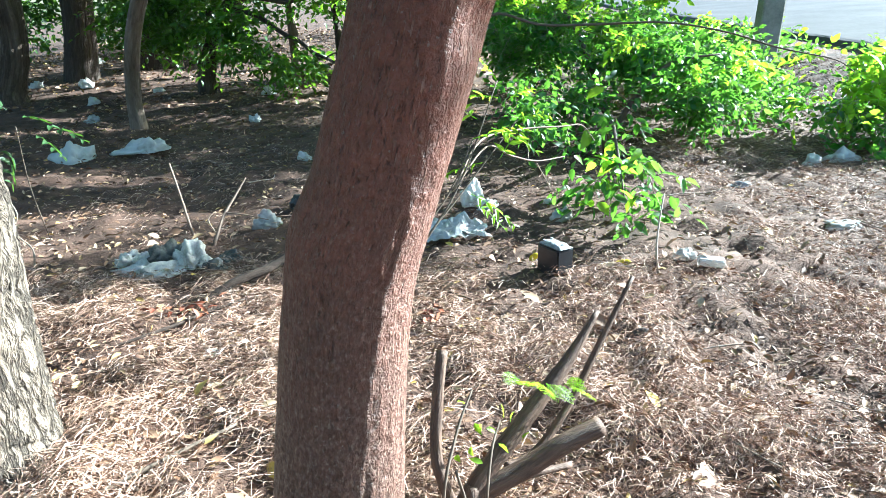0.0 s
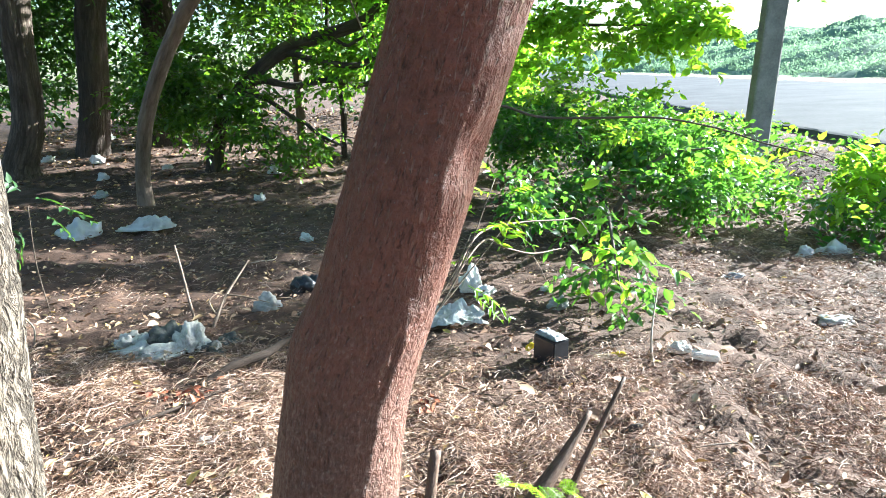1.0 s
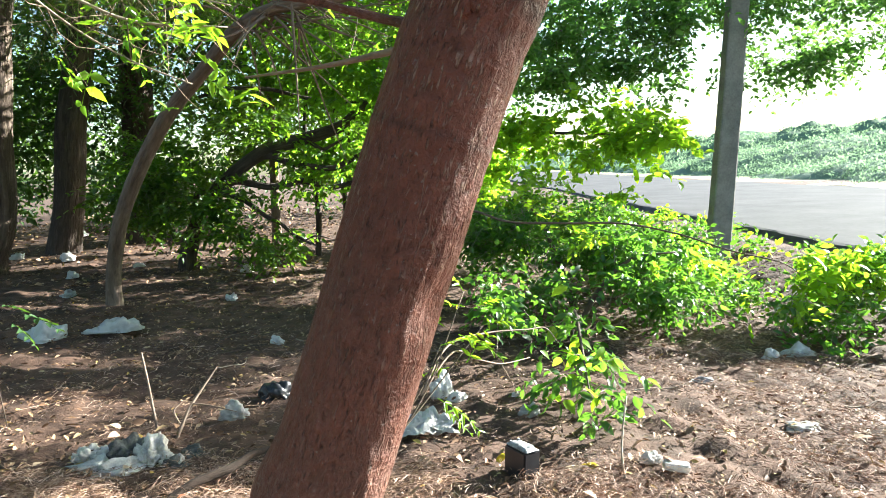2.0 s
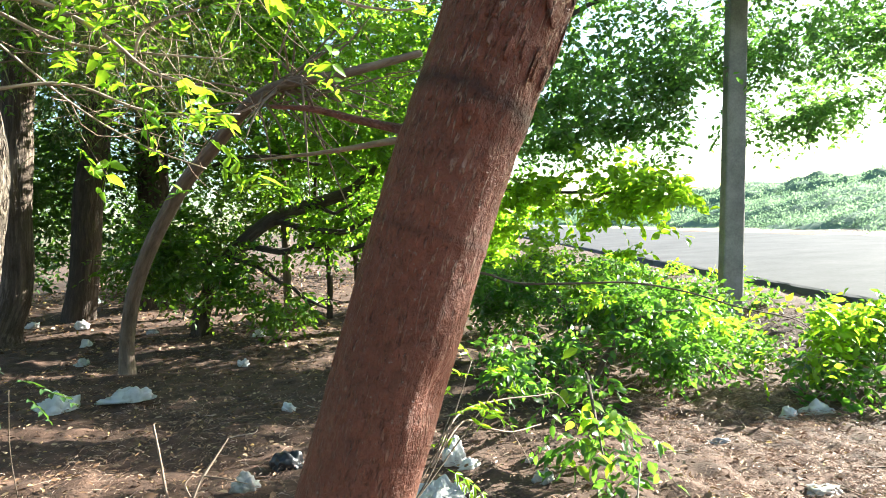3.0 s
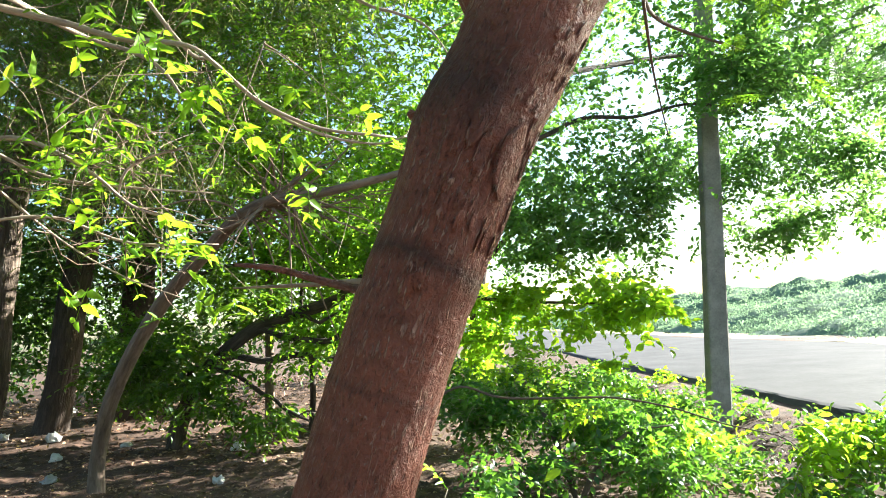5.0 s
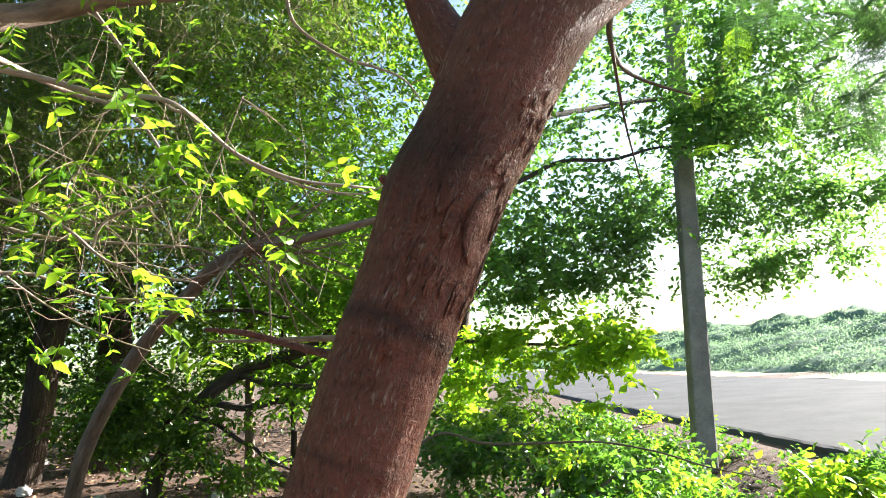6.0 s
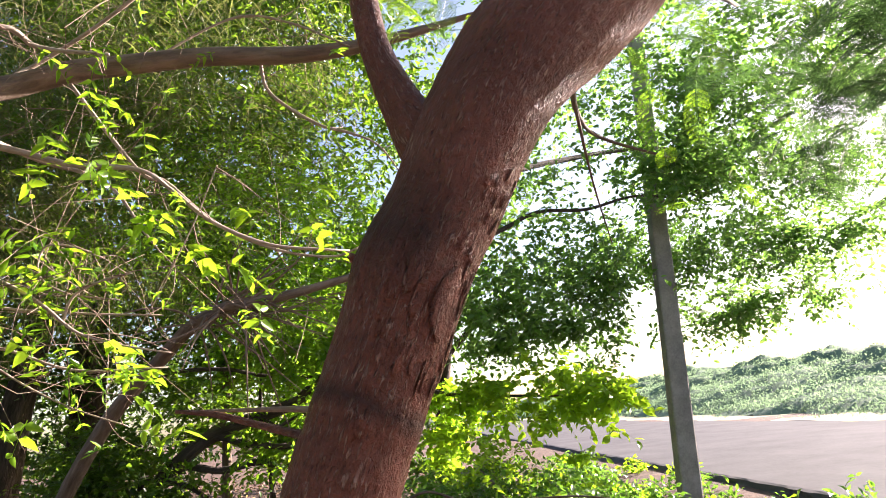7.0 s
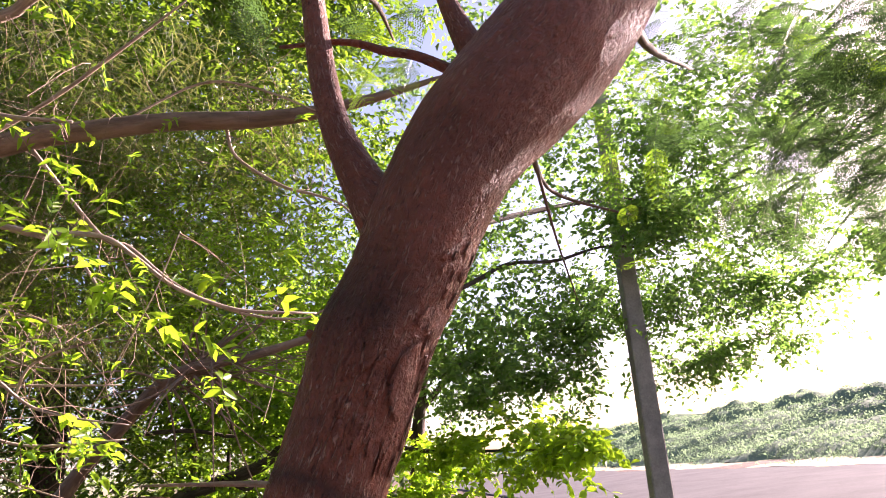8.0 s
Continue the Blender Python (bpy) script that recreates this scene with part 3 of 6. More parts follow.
                b.append(bark_grid[row + i, k0 % 128] * (1 - kf + k0) + bark_grid[row + i, (k0 + 1) % 128] * (kf - k0))
        n = len(v)
        v += [p - np.array([0.0, -0.0022, 0.0]) for p in v]
        b += b
        f = []
        for i in range(2 * half):
            for j in range(6):
                a0 = i * 7 + j
                f += [(a0, a0 + 1, a0 + 8, a0 + 7), (n + a0, n + a0 + 7, n + a0 + 8, n + a0 + 1)]
        rim = list(range(7)) + [7 * i + 6 for i in range(1, 2 * half + 1)] + list(range(n - 2, n - 8, -1)) + [7 * i for i in range(2 * half - 1, 0, -1)]
        f += [(rim[i], n + rim[i], n + rim[(i + 1) % len(rim)], rim[(i + 1) % len(rim)]) for i in range(len(rim))]
        limb("bark_plate", (v, f, b), M_BARK_RED, trunk)
    limb("limb", tube([(0.33, 0.035, 1.82), (0.275, 0.045, 1.885), (0.241, 0.06, 1.959), (0.202, 0.08, 2.079), (0.185, 0.1, 2.2), (0.178, 0.12, 2.344), (0.172, 0.14, 2.516), (0.15, 0.2, 2.9), (0.05, 0.3, 3.4)],
                      [0.07, 0.056, 0.042, 0.03, 0.027, 0.025, 0.023, 0.02, 0.012], 24, 8, 0.05, 5), M_BARK_RED, t, "upright side limb at the fork")
    limb("limb", tube([(0.52, 0.05, 2.14), (0.485, 0.07, 2.22), (0.465, 0.08, 2.29), (0.447, 0.1, 2.388), (0.439, 0.12, 2.493), (0.4, 0.2, 2.8)], [0.05, 0.034, 0.026, 0.02, 0.018, 0.01], 16, 6, 0.04, 7), M_BARK_RED, t)
    limb("branch", tube([(0.48, 0.05, 2.15), (0.436, 0.06, 2.186), (0.368, 0.08, 2.241), (0.306, 0.1, 2.271), (0.231, 0.12, 2.309), (0.1, 0.2, 2.36)], [0.02, 0.013, 0.01, 0.009, 0.007, 0.004], 10, 6, 0.05, 9), M_BARK_RED, t)
    limb("stub", tube([(0.09, 0.05, 1.435), (0.034, 0.05, 1.444), (-0.029, 0.07, 1.464), (-0.1, 0.09, 1.488), (-0.166, 0.11, 1.5)], [0.016, 0.008, 0.006, 0.005, 0.003], 10, 6, 0.08, 4), M_BARK_RED, t, "short dead side twig")
    limb("stub", tube([(0.19, 0.04, 1.69), (0.14, 0.035, 1.7), (0.122, 0.03, 1.71)], [0.02, 0.011, 0.005], 12, 5, 0.15, 6), M_BARK_RED, t, "small broken knob")
    limb("branch", tube([(0.1, 0.1, 1.44), (0.05, 0.3, 1.46), (0.003, 0.55, 1.493), (-0.194, 0.904, 1.52), (-0.474, 1.261, 1.55)], [0.012, 0.009, 0.008, 0.006, 0.003], 8, 6, 0.08, 4), M_TWIG_BROWN, t, "thin dead branch behind the trunk")
    return t


main_tree()


def fissures(a, s, c):
    """Deep upright cracks between plates of bark."""
    n = noise.noise(Vector((math.cos(a) * 6, math.sin(a) * 6, s * 7.0)))
    m = noise.noise(Vector((math.cos(a) * 11 + 4, math.sin(a) * 11, s * 15.0)))
    return 1.03 - 0.075 * max(0.0, 1 - abs(n) * 5) - 0.035 * max(0.0, 1 - abs(m) * 5)


def plain_tree(name, label, pts, rad, mat, seg=20, rough=0.06, seed=1.0, limbs=(), limb_mat=None, steps=6, shape=None):
    base = pts[0]
    t = thing(name, label, "tree", at=tuple(base))
    limb("trunk", tube(pts, rad, seg, steps, rough, seed, shape), mat, t)
    for i, (lp, lr) in enumerate(limbs):
        limb("limb", tube(lp, lr, 14, 6, 0.08, seed + i), limb_mat or mat, t)
    return t


near_left = plain_tree("rough_barked_tree", "tree with pale deeply fissured bark beside the straw", [(-1.3, 0.62, -0.08), (-1.29, 0.62, 0.05), (-1.28, 0.63, 0.17), (-1.25, 0.65, 0.45), (-1.22, 0.68, 0.75), (-1.2, 0.7, 1.1), (-1.155, 0.72, 1.35), (-1.12, 0.72, 1.58), (-1.22, 0.78, 1.9), (-1.38, 0.93, 2.4), (-1.5, 1.1, 3.0), (-1.6, 1.2, 4.0)],
                       [0.24, 0.215, 0.2, 0.182, 0.17, 0.162, 0.16, 0.155, 0.145, 0.13, 0.11, 0.08], M_BARK_PALE, 120, 0.05, 2.0,
                       [([(-1.28, 0.95, 2.4), (-1.25, 1.12, 2.62), (-1.1, 1.33, 2.77), (-0.9, 1.35, 2.83), (-0.7, 1.35, 2.85), (-0.4, 1.35, 2.87), (-0.09, 1.35, 2.86), (0.15, 1.35, 2.88), (0.38, 1.35, 2.93), (0.7, 1.4, 3.05)],
                         [0.06, 0.05, 0.044, 0.042, 0.04, 0.037, 0.034, 0.028, 0.02, 0.01])], M_BARK_GREY, 24, fissures)
# unseen crown overhead, added to block sky light but not the straw's sun
foliage(near_left, [(-2.0, 0.3, 5.0, 1.8, 1.6, 0.9, 3), (-0.6, -1.6, 5.2, 1.8, 1.4, 0.8, 2), (-3.6, 0.2, 4.6, 1.3, 1.8, 1.0, 2), (-2.6, -2.2, 4.8, 1.6, 1.4, 0.9, 2)], 1500, 7, 0.5, 0.15, 0.45, KITE, M_LEAF_SHADE, M_TWIG_DARK, clumps=8, keep=open_to_sun, twigs=False)
thin_tree = plain_tree("thin_leaning_tree", "slender grey tree bending over beside white bags", [(-3.2, 6.17, -0.16), (-3.19, 6.15, 0.0), (-3.117, 6.054, 0.342), (-2.838, 5.704, 0.876), (-2.467, 5.355, 1.359), (-2.043, 5.008, 1.793), (-1.582, 4.667, 2.131), (-1.254, 4.34, 2.324), (-0.917, 4.026, 2.4), (-0.487, 4.006, 2.443), (0.115, 4.076, 2.582)],
                       [0.105, 0.085, 0.073, 0.072, 0.068, 0.064, 0.058, 0.053, 0.042, 0.035, 0.027], M_BARK_GREY, 18, 0.07, 3.0)
left_tree = plain_tree("tall_tree", "tall tree with rugged dark brown trunk", [(-5.9, 8.4, -0.1), (-5.85, 8.38, 0.2), (-5.6, 8.3, 0.7), (-5.476, 8.219, 1.158), (-5.362, 8.1, 1.9), (-5.21, 7.98, 2.65), (-5.06, 7.87, 3.4), (-4.8, 7.74, 4.24), (-4.5, 7.6, 5.1), (-4.2, 7.5, 6.2), (-3.7, 7.4, 8.0), (-3.2, 7.3, 9.8)],
                       [0.32, 0.23, 0.19, 0.185, 0.185, 0.19, 0.19, 0.19, 0.18, 0.13, 0.09, 0.04], M_BARK_PEEL, 48, 0.08, 4.0, steps=14, shape=fissures)
dark_tree = plain_tree("tall_tree", "tall dark tree trunk standing in deep shade", [(-5.95, 10.5, -0.1), (-5.9, 10.45, 0.1), (-5.64, 10.3, 1.05), (-5.44, 10.2, 2.16), (-5.2, 10.13, 3.1), (-4.95, 10.03, 4.3), (-4.7, 9.92, 5.7), (-4.5, 9.85, 6.6)],
                       [0.36, 0.27, 0.235, 0.22, 0.215, 0.2, 0.18, 0.15], M_BARK_DARK, 18, 0.08, 5.0)
plain_tree("tall_tree", "stout dark tree trunk among shaded shrubs", [(-5.1, 11.5, -0.1), (-5.0, 11.4, 0.4), (-4.9, 11.3, 0.95), (-4.8, 11.3, 2.5), (-4.7, 11.2, 5.0)], [0.4, 0.32, 0.3, 0.27, 0.2], M_BARK_DARK, 18, 0.08, 6.0)
road_tree = plain_tree("roadside_tree", "spreading tree with backlit green leaves over the roadside", [(-0.3, 9.0, -0.3), (-0.28, 9.0, 0.6), (-0.1, 8.9, 1.8), (0.4, 8.5, 2.8), (1.0, 8.0, 3.5), (1.6, 7.6, 4.5), (2.0, 7.4, 5.8)],
                       [0.25, 0.2, 0.18, 0.15, 0.12, 0.09, 0.05], M_BARK_DARK, 14, 0.06, 8.0,
                       [([(0.6, 8.3, 3.1), (1.2, 7.6, 3.5), (1.92, 7.3, 3.72), (2.47, 7.35, 3.95), (3.15, 7.4, 3.95), (3.9, 7.5, 4.12), (4.65, 7.6, 4.1), (5.4, 7.7, 4.4)], [0.055, 0.04, 0.032, 0.027, 0.023, 0.018, 0.013, 0.006])])

foliage(road_tree, [(1.6, 7.8, 3.2, 1.3, 1.0, 0.9, 0.9), (2.5, 7.6, 3.9, 1.1, 0.9, 1.1, 1.4), (4.6, 7.0, 5.1, 1.3, 1.0, 0.9, 2.5), (3.0, 8.0, 6.0, 2.6, 2.0, 1.6, 4), (5.7, 7.6, 3.1, 0.7, 0.6, 0.5, 1.4), (6.0, 6.6, 6.4, 2.4, 1.8, 1.8, 4), (3.5, 7.0, 8.0, 3.2, 2.0, 1.6, 4),
                    (9.0, 10.3, 5.2, 1.9, 0.9, 1.3, 3.4), (10.8, 10.2, 6.8, 2.0, 1.0, 1.6, 2.6), (7.0, 10.4, 4.1, 1.3, 0.8, 0.8, 1.6), (8.4, 10.3, 3.7, 0.8, 0.6, 0.5, 0.7), (6.3, 10.4, 5.8, 1.6, 0.9, 1.2, 2.4), (2.3, 7.5, 2.6, 1.0, 0.6, 0.4, 0.7), (1.0, 7.6, 4.6, 1.2, 1.0, 1.2, 1.7), (3.3, 7.6, 3.6, 0.6, 0.5, 0.6, 1.2), (1.6, 8.4, 4.2, 0.7, 0.6, 0.9, 1.6), (4.6, 9.2, 3.8, 1.2, 0.5, 0.6, 2.4), (5.9, 9.0, 3.5, 1.0, 0.6, 0.7, 2.4), (7.0, 8.8, 4.5, 1.0, 0.6, 0.9, 2.2), (4.6, 7.4, 4.4, 0.9, 0.6, 0.4, 1.8), (5.8, 8.0, 4.6, 0.9, 0.7, 0.7, 2.0), (6.4, 7.2, 3.0, 0.6, 0.5, 0.4, 0.7), (5.4, 6.5, 5.4, 1.5, 0.8, 1.0, 1.7), (7.4, 6.4, 6.2, 1.5, 0.9, 1.2, 1.5)],
        5600, 8, 0.36, 0.092, 0.6, OVAL, M_LEAF_ROAD, M_TWIG_DARK, clumps=11, keep=open_to_sun)
# rightmost blobs (x above 7, y to 8) are unseen, added to shade the ground
foliage(road_tree, [(2.0, 8.3, 3.0, 0.85, 0.5, 0.65, 1.1), (2.9, 8.2, 2.95, 0.85, 0.5, 0.65, 1.1), (3.5, 8.2, 3.35, 0.4, 0.4, 0.4, 0.8), (1.3, 8.4, 2.9, 0.5, 0.4, 0.5, 0.8), (5.75, 8.4, 2.95, 0.45, 0.4, 0.35, 0.8), (6.9, 8.6, 2.7, 0.5, 0.4, 0.4, 0.7), (1.9, 8.2, 2.45, 0.5, 0.4, 0.3, 0.8), (2.7, 8.2, 2.4, 0.55, 0.4, 0.3, 0.8), (3.3, 8.3, 2.35, 0.4, 0.3, 0.3, 0.7), (6.0, 8.5, 2.7, 0.9, 0.4, 0.5, 1.8), (5.5, 7.8, 3.0, 0.7, 0.5, 0.35, 1.2), (6.6, 8.0, 2.9, 0.6, 0.5, 0.4, 1.2), (7.6, 8.5, 3.4, 0.6, 0.5, 0.5, 1.2), (6.6, 7.2, 3.3, 1.2, 0.7, 0.4, 2.2), (8.4, 6.8, 3.4, 1.2, 0.7, 0.45, 2.4), (7.3, 6.2, 3.5, 0.7, 0.5, 0.4, 2.0), (8.2, 8.0, 3.6, 1.0, 0.7, 0.5, 1.6), (3.6, 8.4, 2.9, 0.35, 0.35, 0.3, 0.9), (2.0, 8.4, 2.35, 0.5, 0.35, 0.2, 0.7), (2.9, 8.4, 2.3, 0.4, 0.35, 0.2, 0.7), (4.9, 8.5, 3.0, 0.5, 0.4, 0.4, 1.4), (5.4, 8.5, 2.5, 0.6, 0.4, 0.25, 1.2), (4.6, 8.5, 2.5, 0.25, 0.3, 0.25, 0.5)], 2000, 8, 0.34, 0.092, 0.6, OVAL, M_LEAF_ROAD, M_TWIG_DARK, clumps=8, keep=open_to_sun)
foliage(road_tree, [(2.3, 8.4, 2.45, 0.7, 0.3, 0.32, 1.1), (3.1, 8.4, 2.5, 0.6, 0.3, 0.4, 1.1), (3.65, 8.4, 2.8, 0.35, 0.3, 0.5, 0.9), (5.0, 8.4, 2.75, 0.6, 0.3, 0.45, 1.0), (5.9, 8.4, 2.65, 0.8, 0.3, 0.4, 1.2)], 230, 8, 0.32, 0.092, 0.6, OVAL, M_LEAF_ROAD, M_TWIG_DARK, clumps=6)
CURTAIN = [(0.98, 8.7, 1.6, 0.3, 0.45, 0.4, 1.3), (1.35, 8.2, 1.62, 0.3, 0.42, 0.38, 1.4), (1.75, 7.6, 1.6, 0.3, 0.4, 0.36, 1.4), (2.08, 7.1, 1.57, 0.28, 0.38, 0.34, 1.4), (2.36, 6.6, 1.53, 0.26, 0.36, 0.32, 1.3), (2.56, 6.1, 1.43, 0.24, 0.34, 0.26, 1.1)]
# brighter than the rest of the crown: sunlight painted by leaf colour
foliage(road_tree, CURTAIN, 480, 8, 0.26, 0.112, 0.58, LEAF, M_LEAF_FRESH_LIT, M_TWIG_DARK, clumps=6)
foliage(road_tree, [(0.95, 7.6, 1.05, 0.35, 0.4, 0.4, 1.2), (1.2, 7.0, 0.75, 0.5, 0.4, 0.35, 0.8), (2.0, 7.0, 0.6, 0.5, 0.4, 0.3, 0.7), (1.2, 8.6, 0.95, 0.35, 0.4, 0.32, 1.2), (1.7, 8.4, 0.62, 0.4, 0.4, 0.26, 1.2), (2.2, 8.2, 0.4, 0.4, 0.4, 0.2, 1.0)], 260, 8, 0.28, 0.112, 0.58, LEAF, M_LEAF_FRESH_LIT, M_TWIG_DARK, clumps=8)
limb("limb", tube([(0.1, 8.7, 2.2), (0.8, 8.75, 1.85), (1.35, 8.2, 1.68), (1.85, 7.5, 1.6), (2.45, 6.4, 1.5)], [0.05, 0.036, 0.026, 0.018, 0.008], 10, 5, 0.06, 3), M_BARK_DARK, road_tree)
limb("limb", tube([(1.6, 7.6, 4.5), (3.2, 8.8, 5.2), (5.6, 10.0, 5.8), (8.0, 10.4, 5.5), (10.2, 10.3, 6.2)], [0.06, 0.045, 0.035, 0.025, 0.012], 10, 5, 0.06, 4), M_BARK_DARK, road_tree)
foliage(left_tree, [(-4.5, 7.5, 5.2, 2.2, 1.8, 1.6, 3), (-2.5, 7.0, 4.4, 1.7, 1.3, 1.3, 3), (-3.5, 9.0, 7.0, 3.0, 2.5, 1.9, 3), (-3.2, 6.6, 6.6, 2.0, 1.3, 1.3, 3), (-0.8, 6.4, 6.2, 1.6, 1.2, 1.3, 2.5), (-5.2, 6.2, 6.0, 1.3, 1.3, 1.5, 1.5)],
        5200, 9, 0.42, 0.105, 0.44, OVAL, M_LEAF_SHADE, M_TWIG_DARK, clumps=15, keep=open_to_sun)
# brighter leaf copy paints the sunlit right part of this crown
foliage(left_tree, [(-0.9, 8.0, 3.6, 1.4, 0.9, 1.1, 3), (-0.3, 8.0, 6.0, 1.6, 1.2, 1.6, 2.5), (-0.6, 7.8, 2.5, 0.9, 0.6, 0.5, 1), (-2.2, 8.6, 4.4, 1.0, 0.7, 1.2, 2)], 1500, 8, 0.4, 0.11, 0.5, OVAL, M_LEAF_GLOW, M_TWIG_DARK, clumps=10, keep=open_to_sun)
# high canopy above the view, added to darken the grove floor
foliage(left_tree, [(-3.0, 7.0, 9.7, 3.4, 2.6, 0.8, 3), (-0.8, 9.2, 9.9, 2.4, 2.2, 0.7, 2), (-6.0, 8.0, 9.6, 2.0, 2.6, 0.8, 1.5), (-3.5, 10.5, 10.0, 3.0, 1.5, 0.7, 1.5)], 2900, 8, 0.5, 0.19, 0.5, KITE, M_LEAF_SHADE, M_TWIG_DARK, clumps=10, twigs=False)
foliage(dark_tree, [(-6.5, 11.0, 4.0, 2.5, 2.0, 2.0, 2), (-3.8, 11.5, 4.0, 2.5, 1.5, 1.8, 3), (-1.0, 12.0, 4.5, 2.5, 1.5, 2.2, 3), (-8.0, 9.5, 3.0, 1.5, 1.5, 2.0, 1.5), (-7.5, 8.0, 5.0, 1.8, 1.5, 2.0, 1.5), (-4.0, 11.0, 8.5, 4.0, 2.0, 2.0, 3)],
        4800, 8, 0.55, 0.135, 0.45, KITE, M_LEAF_DEEP_SHADE, M_TWIG_DARK, clumps=14, keep=open_to_sun)

back_tree = plain_tree("roadside_tree", "leafy tree standing back between the grove and the road", [(1.4, 13.0, -0.2), (1.4, 13.0, 0.8), (1.5, 13.0, 2.0), (1.8, 12.9, 3.4), (2.2, 12.8, 5.0)], [0.2, 0.16, 0.14, 0.1, 0.05], M_BARK_DARK, 12, 0.06, 11.0,
                       [([(1.5, 13.0, 2.0), (0.9, 12.5, 2.9), (0.5, 12.1, 3.6)], [0.07, 0.05, 0.02]), ([(1.6, 13.0, 2.6), (2.6, 12.9, 3.5), (3.6, 13.0, 4.2)], [0.07, 0.05, 0.02])])
foliage(back_tree, [(0.7, 12.0, 3.5, 1.0, 0.7, 0.7, 2), (2.2, 12.6, 3.8, 1.0, 0.7, 0.8, 2), (3.7, 13.0, 4.3, 1.0, 0.7, 0.8, 1.6), (1.6, 12.8, 5.4, 1.6, 0.8, 0.9, 1.6)], 900, 8, 0.42, 0.12, 0.58, OVAL, M_LEAF_ROAD, M_TWIG_DARK, clumps=8, keep=open_to_sun)

# further crown, added to keep sun out of the grove
foliage(back_tree, [(-1.6, 12.3, 2.8, 1.2, 0.7, 0.8, 2), (-0.2, 12.6, 4.6, 1.2, 0.8, 0.8, 1.5), (-3.2, 12.4, 4.4, 1.2, 0.8, 0.9, 1.5)], 560, 8, 0.42, 0.12, 0.58, OVAL, M_LEAF_CROWN, M_TWIG_DARK, clumps=8, keep=open_to_sun)

# dense dark blobs added on the sun's path as a second block
foliage(back_tree, [(0.0, 13.4, 4.0, 1.3, 1.3, 1.2, 2), (-1.6, 14.0, 3.4, 1.3, 1.0, 1.2, 1.4), (-0.8, 13.8, 2.2, 1.2, 0.8, 0.8, 1)], 900, 8, 0.45, 0.15, 0.55, KITE, M_LEAF_DEEP_SHADE, M_TWIG_DARK, clumps=9, twigs=False)

# low shrub with dark crooked limbs behind the thin tree
shrub = thing("crooked_shrub", "dense dark green shrub with crooked bare lower limbs", "shrub", at=(-3.3, 8.6, -0.1))
for i, (p, r) in enumerate([
        ([(-3.3, 8.6, -0.2), (-3.15, 8.55, 0.35), (-2.8, 8.4, 0.9), (-2.41, 8.3, 1.27), (-1.97, 8.3, 1.56), (-1.43, 8.3, 1.7), (-0.96, 8.3, 1.83), (-0.65, 8.25, 2.05), (-0.3, 8.2, 2.25)], [0.17, 0.15, 0.13, 0.125, 0.12, 0.11, 0.1, 0.08, 0.05]),
        ([(-2.1, 8.3, 1.5), (-1.88, 8.25, 1.48), (-1.6, 8.22, 1.37), (-1.3, 8.2, 1.31), (-1.05, 8.2, 1.29), (-0.84, 8.2, 1.38), (-0.55, 8.2, 1.52)], [0.07, 0.06, 0.055, 0.05, 0.05, 0.045, 0.03]),
        ([(-2.6, 8.35, 1.1), (-2.38, 8.3, 1.17), (-1.93, 8.28, 1.07), (-1.47, 8.25, 1.13), (-1.2, 8.25, 1.05), (-1.01, 8.25, 1.04), (-0.7, 8.2, 1.12)], [0.07, 0.065, 0.06, 0.055, 0.05, 0.045, 0.03]),
        ([(-3.0, 8.45, 0.95), (-2.84, 8.2, 1.04), (-2.32, 8.1, 0.94), (-1.96, 8.0, 0.69), (-1.75, 7.95, 0.58), (-1.59, 7.9, 0.44), (-1.29, 7.8, 0.29)], [0.05, 0.045, 0.04, 0.036, 0.033, 0.03, 0.015]),
        ([(-1.6, 7.92, 0.46), (-1.5, 7.85, 0.35), (-1.3, 7.8, 0.42), (-1.1, 7.75, 0.38)], [0.018, 0.016, 0.012, 0.006]),
        ([(-1.43, 8.3, 1.7), (-1.2, 8.25, 1.55), (-1.05, 8.2, 1.6), (-0.8, 8.2, 1.7)], [0.04, 0.03, 0.025, 0.012]),
        ([(-2.88, 8.4, 2.3), (-2.4, 8.35, 2.4), (-1.83, 8.3, 2.36), (-1.4, 8.3, 2.24), (-0.94, 8.3, 2.17), (-0.49, 8.3, 2.15)], [0.03, 0.034, 0.034, 0.032, 0.03, 0.02])]):
    limb("limb", tube(p, [0.78 * q for q in r], 14, 8, 0.22, i + 1), M_BARK_DARK, shrub)
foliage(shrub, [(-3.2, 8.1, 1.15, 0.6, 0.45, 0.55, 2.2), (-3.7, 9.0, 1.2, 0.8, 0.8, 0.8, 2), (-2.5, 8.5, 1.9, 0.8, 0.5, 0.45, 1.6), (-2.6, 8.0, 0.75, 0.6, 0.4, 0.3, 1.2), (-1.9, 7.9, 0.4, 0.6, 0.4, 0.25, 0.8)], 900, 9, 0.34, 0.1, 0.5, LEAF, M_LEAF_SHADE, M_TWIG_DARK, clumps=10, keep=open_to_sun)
# brighter copy for the leaves that should look lit
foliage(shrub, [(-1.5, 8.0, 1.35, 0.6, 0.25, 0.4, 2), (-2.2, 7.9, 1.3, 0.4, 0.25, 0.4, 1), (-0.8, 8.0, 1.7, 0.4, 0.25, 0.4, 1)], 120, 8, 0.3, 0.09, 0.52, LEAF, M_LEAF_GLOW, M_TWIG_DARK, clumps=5)
